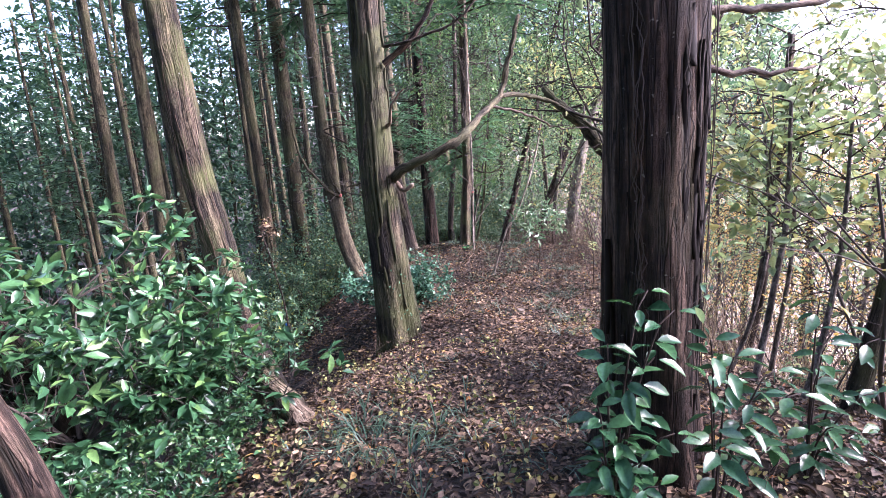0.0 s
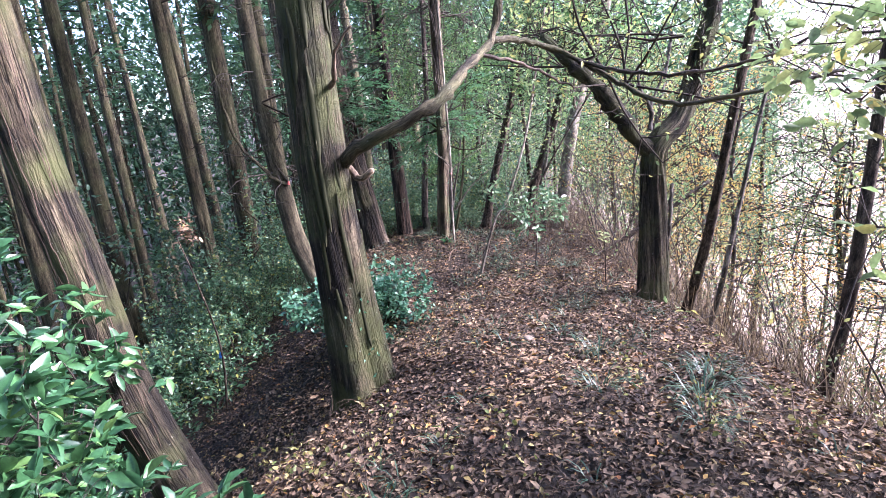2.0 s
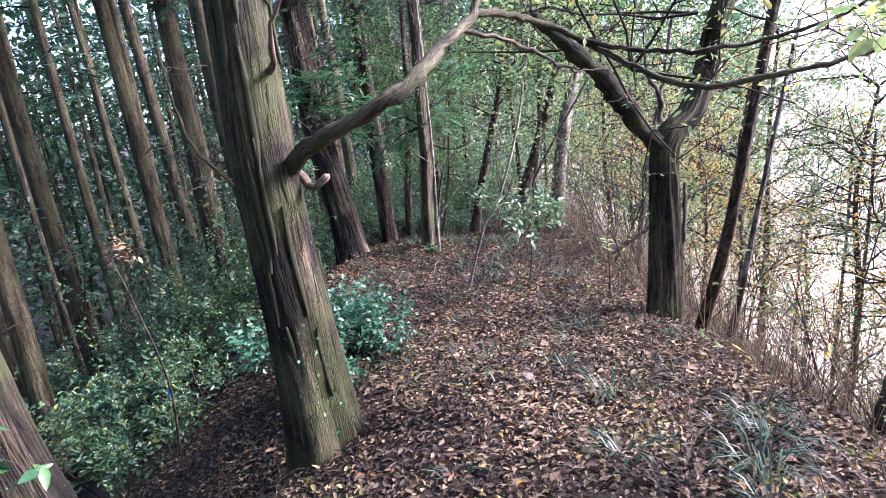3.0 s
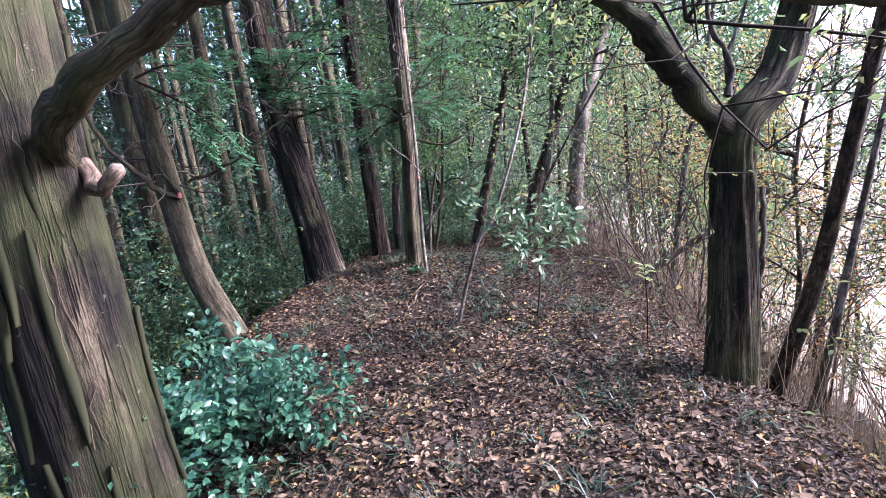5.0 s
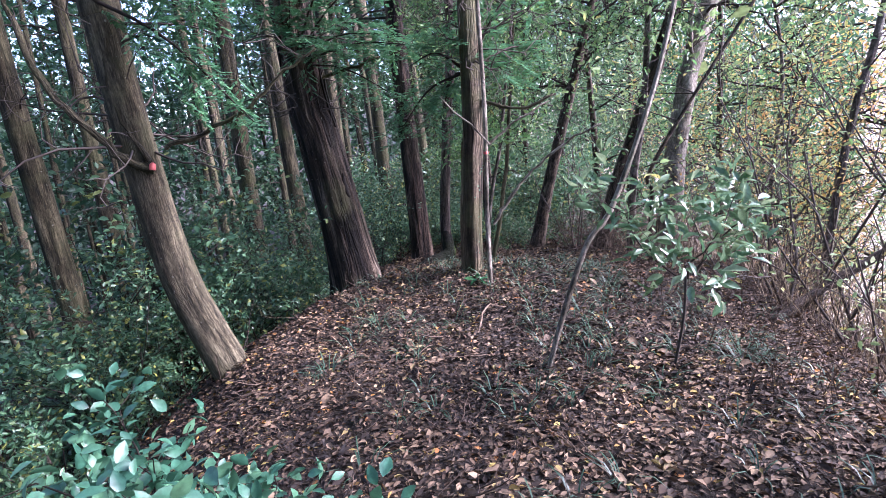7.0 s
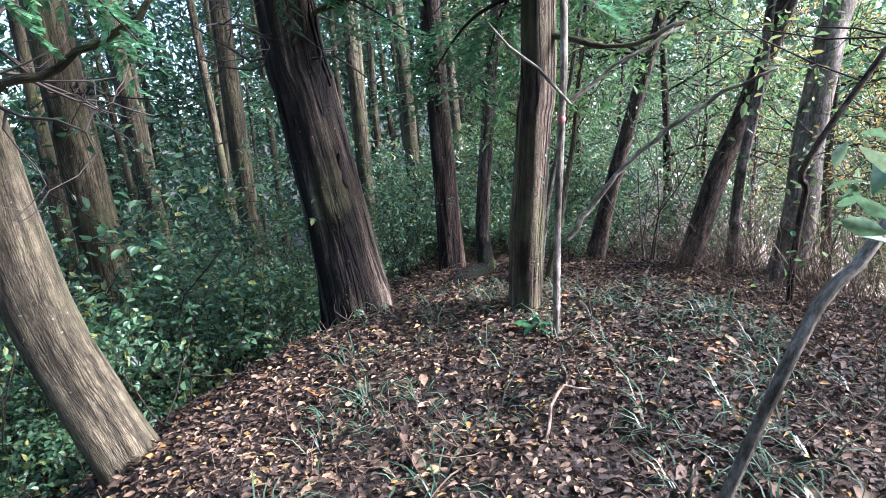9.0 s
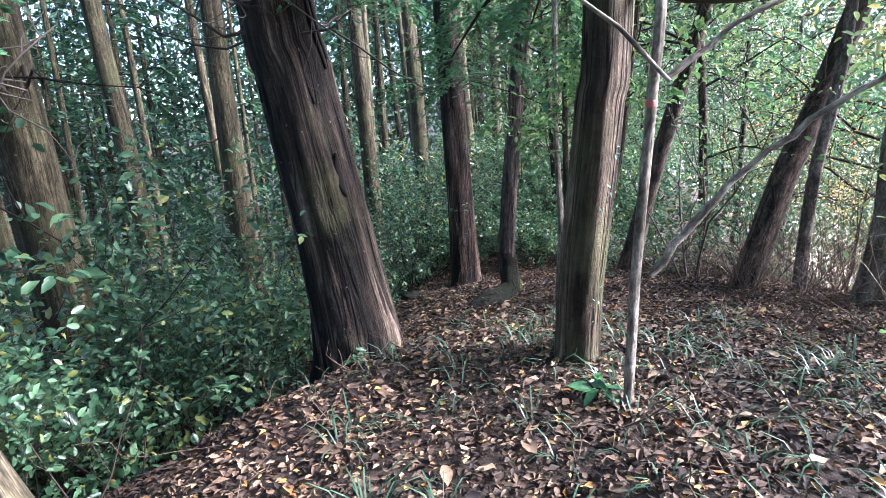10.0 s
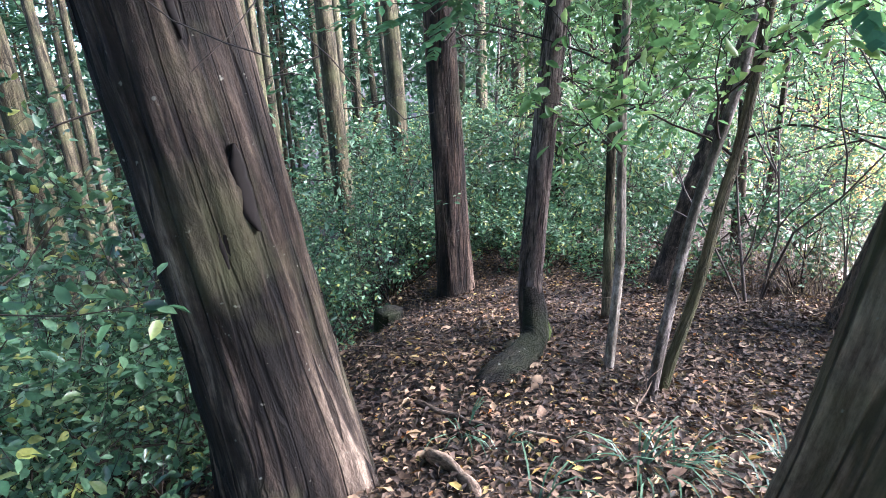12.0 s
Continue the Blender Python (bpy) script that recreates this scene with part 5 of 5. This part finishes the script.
for (tx, ty_, s) in tufts:
    m = int(10 + 22 * s) if s > 0.99 else int(5 + 7 * s)
    a, rr = rng.uniform(0, 2 * np.pi, m), rng.uniform(0, 0.09 * s, m)
    px, py = tx + rr * np.cos(a), ty_ + rr * np.sin(a)
    P0 = np.stack([px, py, height(px, py)], -1)
    out = np.stack([np.cos(a), np.sin(a), 0 * a], -1)
    L = rng.uniform(0.1, 0.21, m)[:, None] * s ** 0.5
    w = np.stack([-np.sin(a), np.cos(a), 0 * a], -1) * 0.0029
    up = np.array([0, 0, 1.0])
    P1_, P2_, P3_ = P0 + up * L * 0.4 + out * L * 0.3, P0 + up * L * 0.5 + out * L * 0.7, P0 + up * L * 0.25 + out * L * 1.1
    V = np.stack([P0 - w, P0 + w, P1_ - w, P1_ + w, P2_ - w * 0.8, P2_ + w * 0.8, P3_], 1)
    off = (np.arange(m) * 7)[:, None]
    quads = np.concatenate([np.array([[0, 1, 3, 2]]) + off, np.array([[2, 3, 5, 4]]) + off])
    hg.add(V.reshape(-1, 3), quads, np.array([[4, 5, 6]]) + off)
tagged(new("grass_tufts", hg.mesh("grass_tufts", GRASS_BLADE)), "tufts of narrow evergreen grass among dead leaves", "grass", kind="stuff")

# Sprigs with small yellowing leaves
hw, hl, st = Heap(), Heap(), []
for k in range(74):
    if k < 48:
        x0, y0 = rng.uniform(-1.1, 0.35), rng.uniform(1.9, 4.6)
    else:
        x0, y0 = rng.uniform(0.9, 2.2), rng.uniform(1.7, 5.0)
    p = np.array([x0, y0, float(height(x0, y0))])
    grow(rng, p, unit([rng.normal() * 0.4, rng.normal() * 0.4, 1]), rng.uniform(0.08, 0.2), 0.0025, 1, hw, st, 3, 0.6, 0.1, 0.2, 4)
leafy(rng, st, 1, 0.03, 0.021, hl, 1.0, 0, LEAF_HEX)
sp = thing("yellow_sprigs", 0, 0, 0, "low sprigs with small round yellowing leaves", "undergrowth", kind="stuff")
part("sprig_stems", hw.mesh("sprig_stems", BARK_TWIG), sp)
part("sprig_leaves", hl.mesh("sprig_leaves", LEAF_YELLOW), sp)

# Dry twigs and stalks, thickest along the edge of the bank
hd = Heap()
for k in range(1060):
    if k < 200 or k >= 760:
        x0, y0 = rng.uniform(-1.2, 2.2), rng.uniform(1.6, 13)
        d, L, r = unit([rng.normal(), rng.normal(), 0.08]), rng.uniform(0.1, 0.4), rng.uniform(0.0015, 0.005)
    else:
        x0, y0 = rng.uniform(1.5, 3.6), rng.uniform(4.5, 14) if k < 420 else rng.uniform(7.6, 13)
        d, L, r = unit([rng.normal() * 0.5, rng.normal() * 0.5, 1]), rng.uniform(0.25, 0.8), rng.uniform(0.0015, 0.004)
    grow(rng, np.array([x0, y0, float(height(x0, y0)) + 0.012]), d, L, r, 1, hd, [], 3, 0.5, 0.05, 0.2, 4)
tagged(new("dry_twigs", hd.mesh("dry_twigs", DEADWOOD)), "fallen dry twigs and bare stalks over the litter", "twig_growth", kind="stuff")

# Dry reeds and grass stalks on the open slope
hd = Heap()
for k in range(3600):
    x0, y0 = 2.5 + abs(rng.normal(0, 2.2)), rng.uniform(0.8, 15)
    p = np.array([x0, y0, float(height(x0, y0))])
    L = rng.uniform(0.35, 1.1)
    d = unit([rng.normal() * 0.35, rng.normal() * 0.35, 1])
    s = unit(np.cross(d, rng.normal(size=3))) * rng.uniform(0.0015, 0.004)
    q = p + d * L * 0.6
    e = q + unit(d + [rng.normal() * 0.5, rng.normal() * 0.5, -0.2]) * L * 0.4
    hd.add([p - s, p + s, q - s * 0.8, q + s * 0.8, e], [[0, 1, 3, 2]], [[2, 3, 4]])
tagged(new("dry_reeds", hd.mesh("dry_reeds", DRY_STALK)), "dry tan grass stalks on the open slope", "grass", kind="stuff")

# Sticks, logs, stump, stones
def stick(name, label, pts, r0, r1, mat, seed):
    pts = np.asarray(pts, float)
    o = pts[0].copy()
    ob = new(name, limb_mesh(name, pts - o, r0, r1, mat, 9, 0.01, seed))
    ob.location = o
    return tagged(ob, label, "branch")


def laid(x, y, up):
    return (x, y, float(height(x, y)) + up)


stick("cut_log", "split sawn log with pale torn wood", [laid(-1.05, 3.3, -0.03), (-1.1, 3.35, -0.16), (-1.26, 3.5, -0.05), (-1.42, 3.65, 0.0)], 0.1, 0.085, BARK_TAN, 9)
stick("fallen_branch", "pale barkless branch lying on the path", [laid(-0.45, 10.93, 0.025), laid(-0.36, 10.78, 0.035), laid(-0.28, 10.57, 0.025)], 0.024, 0.02, DEADWOOD, 1)
stick("fallen_branch", "crooked brown stick on dead leaves", [laid(-0.13, 11.0, 0.02), laid(-0.03, 10.91, 0.03), laid(0.07, 10.83, 0.02)], 0.01, 0.007, DEADWOOD, 2)
stick("fallen_branch", "short brown stick on dead leaves", [laid(-0.54, 11.32, 0.015), laid(-0.36, 11.17, 0.03), laid(-0.22, 11.05, 0.02)], 0.014, 0.01, BARK_TWIG, 3)
stick("fallen_branch", "dark rotting stick beside the trunk", [laid(-0.75, 10.25, 0.02), laid(-0.5, 10.3, 0.03), laid(-0.35, 10.35, 0.02)], 0.012, 0.01, BARK_TWIG, 4)
stick("fallen_branch", "curved thin stick among grass tufts", [laid(0.26, 8.82, 0.01), laid(0.33, 9.02, 0.1), laid(0.48, 9.12, 0.02)], 0.008, 0.004, DEADWOOD, 5)
stick("fallen_log", "dark log leaning out of the bank", [(2.35, 9.2, -0.75), (2.8, 9.35, -0.6), (3.4, 9.4, -0.3), (4.2, 9.4, 0.15)], 0.04, 0.03, BARK_TWIG, 6)
sx, sy = -1.1, 13.9
stump = thing("tree_stump", sx, sy, float(height(sx, sy)), "low dark rotting stump with a split top", "stump")
part("stump_body", trunk_mesh("stump_body", [(0, 0, -0.15), (0, 0, 0.12), (0.01, 0, 0.27)], 0.13, 0.115, BARK_DAMP, 0.3, 5, 0.018, 12, 40, 0.03, 8), stump)
rng = np.random.default_rng(17)
for (x0, y0, s) in [(0.67, 5.47, 0.055), (0.55, 4.95, 0.035), (0.85, 5.0, 0.05), (1.22, 5.2, 0.04)]:
    bm = bmesh.new()
    bmesh.ops.create_icosphere(bm, subdivisions=3, radius=1)
    for v in bm.verts:
        v.co *= 1 + 0.25 * noise.noise(v.co * 1.7 + Vector((x0, y0, 0)) * 9)
        v.co = Vector((v.co.x * s, v.co.y * s * 0.8, v.co.z * s * 0.45))
    me = bpy.data.meshes.new("stone")
    bm.to_mesh(me)
    bm.free()
    me.materials.append(STONE)
    ob = new("stone", me)
    ob.location = (x0, y0, float(height(x0, y0)) + s * 0.2)
    ob.rotation_euler[2] = rng.uniform(0, 6)
    tagged(ob, "half-buried brownish stone among dead leaves", "stone", "stones in the litter")
hb = Heap()
gb = np.array([-2.32, 7.11, -0.75])
hb.add(*tube([gb, gb + [0.0, 0.0, 0.05]], 0.018, 10))
tagged(new("blue_tag", hb.mesh("blue_tag", TAPE_BLUE)), "small blue plastic tag tied to a sapling", "tag")

# Vines that climb the trunks
def vine(ob, o, pts_axis, r, z0, z1, n, seed, mat=DEADWOOD):
    rng = np.random.default_rng(seed)
    A = np.asarray(pts_axis, float) - o
    h = Heap()
    for _ in range(n):
        za, zb = z0 + rng.uniform(0, 0.4), z1 - rng.uniform(0, 1.0)
        ph = rng.uniform(-2.4, -0.4)
        zz = np.linspace(za, zb, 40)
        ph = ph + np.cumsum(rng.normal(size=40)) * 0.045
        ax = np.stack([np.interp(zz, A[:, 2], A[:, 0]), np.interp(zz, A[:, 2], A[:, 1]), zz], -1)
        rr = r * (1.03 - 0.03 * zz)
        P = ax + np.stack([np.cos(ph) * rr, np.sin(ph) * rr, 0 * zz], -1)
        h.add(*tube(P, rng.uniform(0.001, 0.0022), 5))
    part("vine", h.mesh("vine", mat), ob, "thin dry climbing vine stems")


def ivy(ob, o, pts_axis, r, z0, z1, n, seed, L=0.03):
    """Small leaves clinging to a trunk on the side of the path."""
    rng = np.random.default_rng(seed)
    A = np.asarray(pts_axis, float) - o
    zz = rng.uniform(z0, z1, n)
    ph = rng.normal(-0.9, 0.5, n)
    out = np.stack([np.cos(ph), np.sin(ph), 0 * ph], -1)
    P = np.stack([np.interp(zz, A[:, 2], A[:, 0]), np.interp(zz, A[:, 2], A[:, 1]), zz], -1) + out * r * 1.05
    h = Heap()
    leaves(h, P, unit(rng.normal(size=(n, 3)) + [0, 0, -0.6]), out + 0.3 * rng.normal(size=(n, 3)), L * rng.uniform(0.7, 1.3, n), L * 0.6, LEAF_FOLD)
    part("ivy", h.mesh("ivy", LEAF_BLUISH), ob, "small clinging ivy leaves", "stuff")


ivy(t5, o5, P5, 0.085, 0.05, 0.9, 26, 1, 0.02)
ivy(t2, o2, P2, 0.2, 0.1, 0.9, 34, 2, 0.03)
ivy(t1, o1, P1, 0.21, 0.6, 1.2, 14, 3, 0.04)

# Young sprout beside the forked tree
sprout = thing("young_sprout", *laid(2.0, 7.6, 0), "thin sprout topped with light green leaves", "plant")
hs, hl = Heap(), Heap()
hs.add(*tube(curve_of([(0, 0, -0.03), (0.015, 0, 0.3), (0.01, 0.02, 0.62)], 8), np.linspace(0.007, 0.003, 8), 6))
part("stem", hs.mesh("stem", BARK_TWIG), sprout)
rng = np.random.default_rng(3)
for k in range(11):
    h1 = Heap()
    d = unit([math.cos(k * 2.4), math.sin(k * 2.4), rng.uniform(-0.1, 0.7)])
    leaves(h1, [[0.01, 0.02, 0.5 + 0.012 * k]], [d], [[0, 0, 1]], rng.uniform(0.07, 0.1), 0.036, LEAF_FINE)
    part("leaf", h1.mesh("leaf", LEAF_LIGHT), sprout)

vine(t1, o1, P1, 0.207, 0.3, 3.0, 13, 1, BARK_GREY)
vine(tl, ol, PL, 0.155, 0.6, 4.0, 9, 2)
vine(t2, o2, P2, 0.185, 0.7, 2.8, 4, 3)


# Loose strips of bark that peel from the large conifers
def bark_strips(ob, o, pts_axis, r0, r1, z0, z1, n, seed, mat):
    rng = np.random.default_rng(seed)
    A = np.asarray(pts_axis, float) - o
    top = A[-1, 2] - A[0, 2]
    for _ in range(n):
        za, L, ph, w = rng.uniform(z0, z1), rng.uniform(0.18, 0.7), rng.uniform(-3.3, 0.6), rng.uniform(0.009, 0.026)
        zz = np.linspace(za, za + L, 9)
        lift = 0.007 + rng.uniform(0.003, 0.013) * np.abs(np.linspace(-1, 1, 9)) ** 2.5
        rr = r0 + (r1 - r0) * np.clip((zz - A[0, 2]) / top, 0, 1) ** 0.8
        pp = ph + np.cumsum(rng.normal(size=9)) * 0.012
        ax = np.stack([np.interp(zz, A[:, 2], A[:, 0]), np.interp(zz, A[:, 2], A[:, 1]), zz], -1)
        wid = w * np.array([0.25, 0.7, 0.95, 1, 1, 0.9, 0.95, 0.6, 0.2])
        V = []
        for dr, dw in ((0.0, -1), (0.005, -0.35), (0.004, 0.4), (-0.002, 1), (-0.012, 0.9), (-0.012, -0.9)):
            q = pp + dw * wid / rr
            V.append(ax + np.stack([np.cos(q), np.sin(q), 0 * q], -1) * (rr + lift + dr)[:, None])
        V = np.stack(V, 1).reshape(-1, 3)
        i, j = np.meshgrid(np.arange(8), np.arange(6), indexing="ij")
        F = np.stack([i * 6 + j, i * 6 + (j + 1) % 6, (i + 1) * 6 + (j + 1) % 6, (i + 1) * 6 + j], -1).reshape(-1, 4)
        h = Heap()
        h.add(V, F)
        part("bark_strip", h.mesh("bark_strip", mat, True), ob)


bark_strips(t1, o1, P1, 0.198, 0.07, 0.1, 2.6, 46, 61, BARK_RED)
bark_strips(t4, o4, P4, 0.215, 0.1, 0.25, 2.6, 22, 62, BARK_PLATED)
bark_strips(t2, o2, P2, 0.195, 0.09, 0.25, 3.0, 30, 63, BARK_MOSSY)
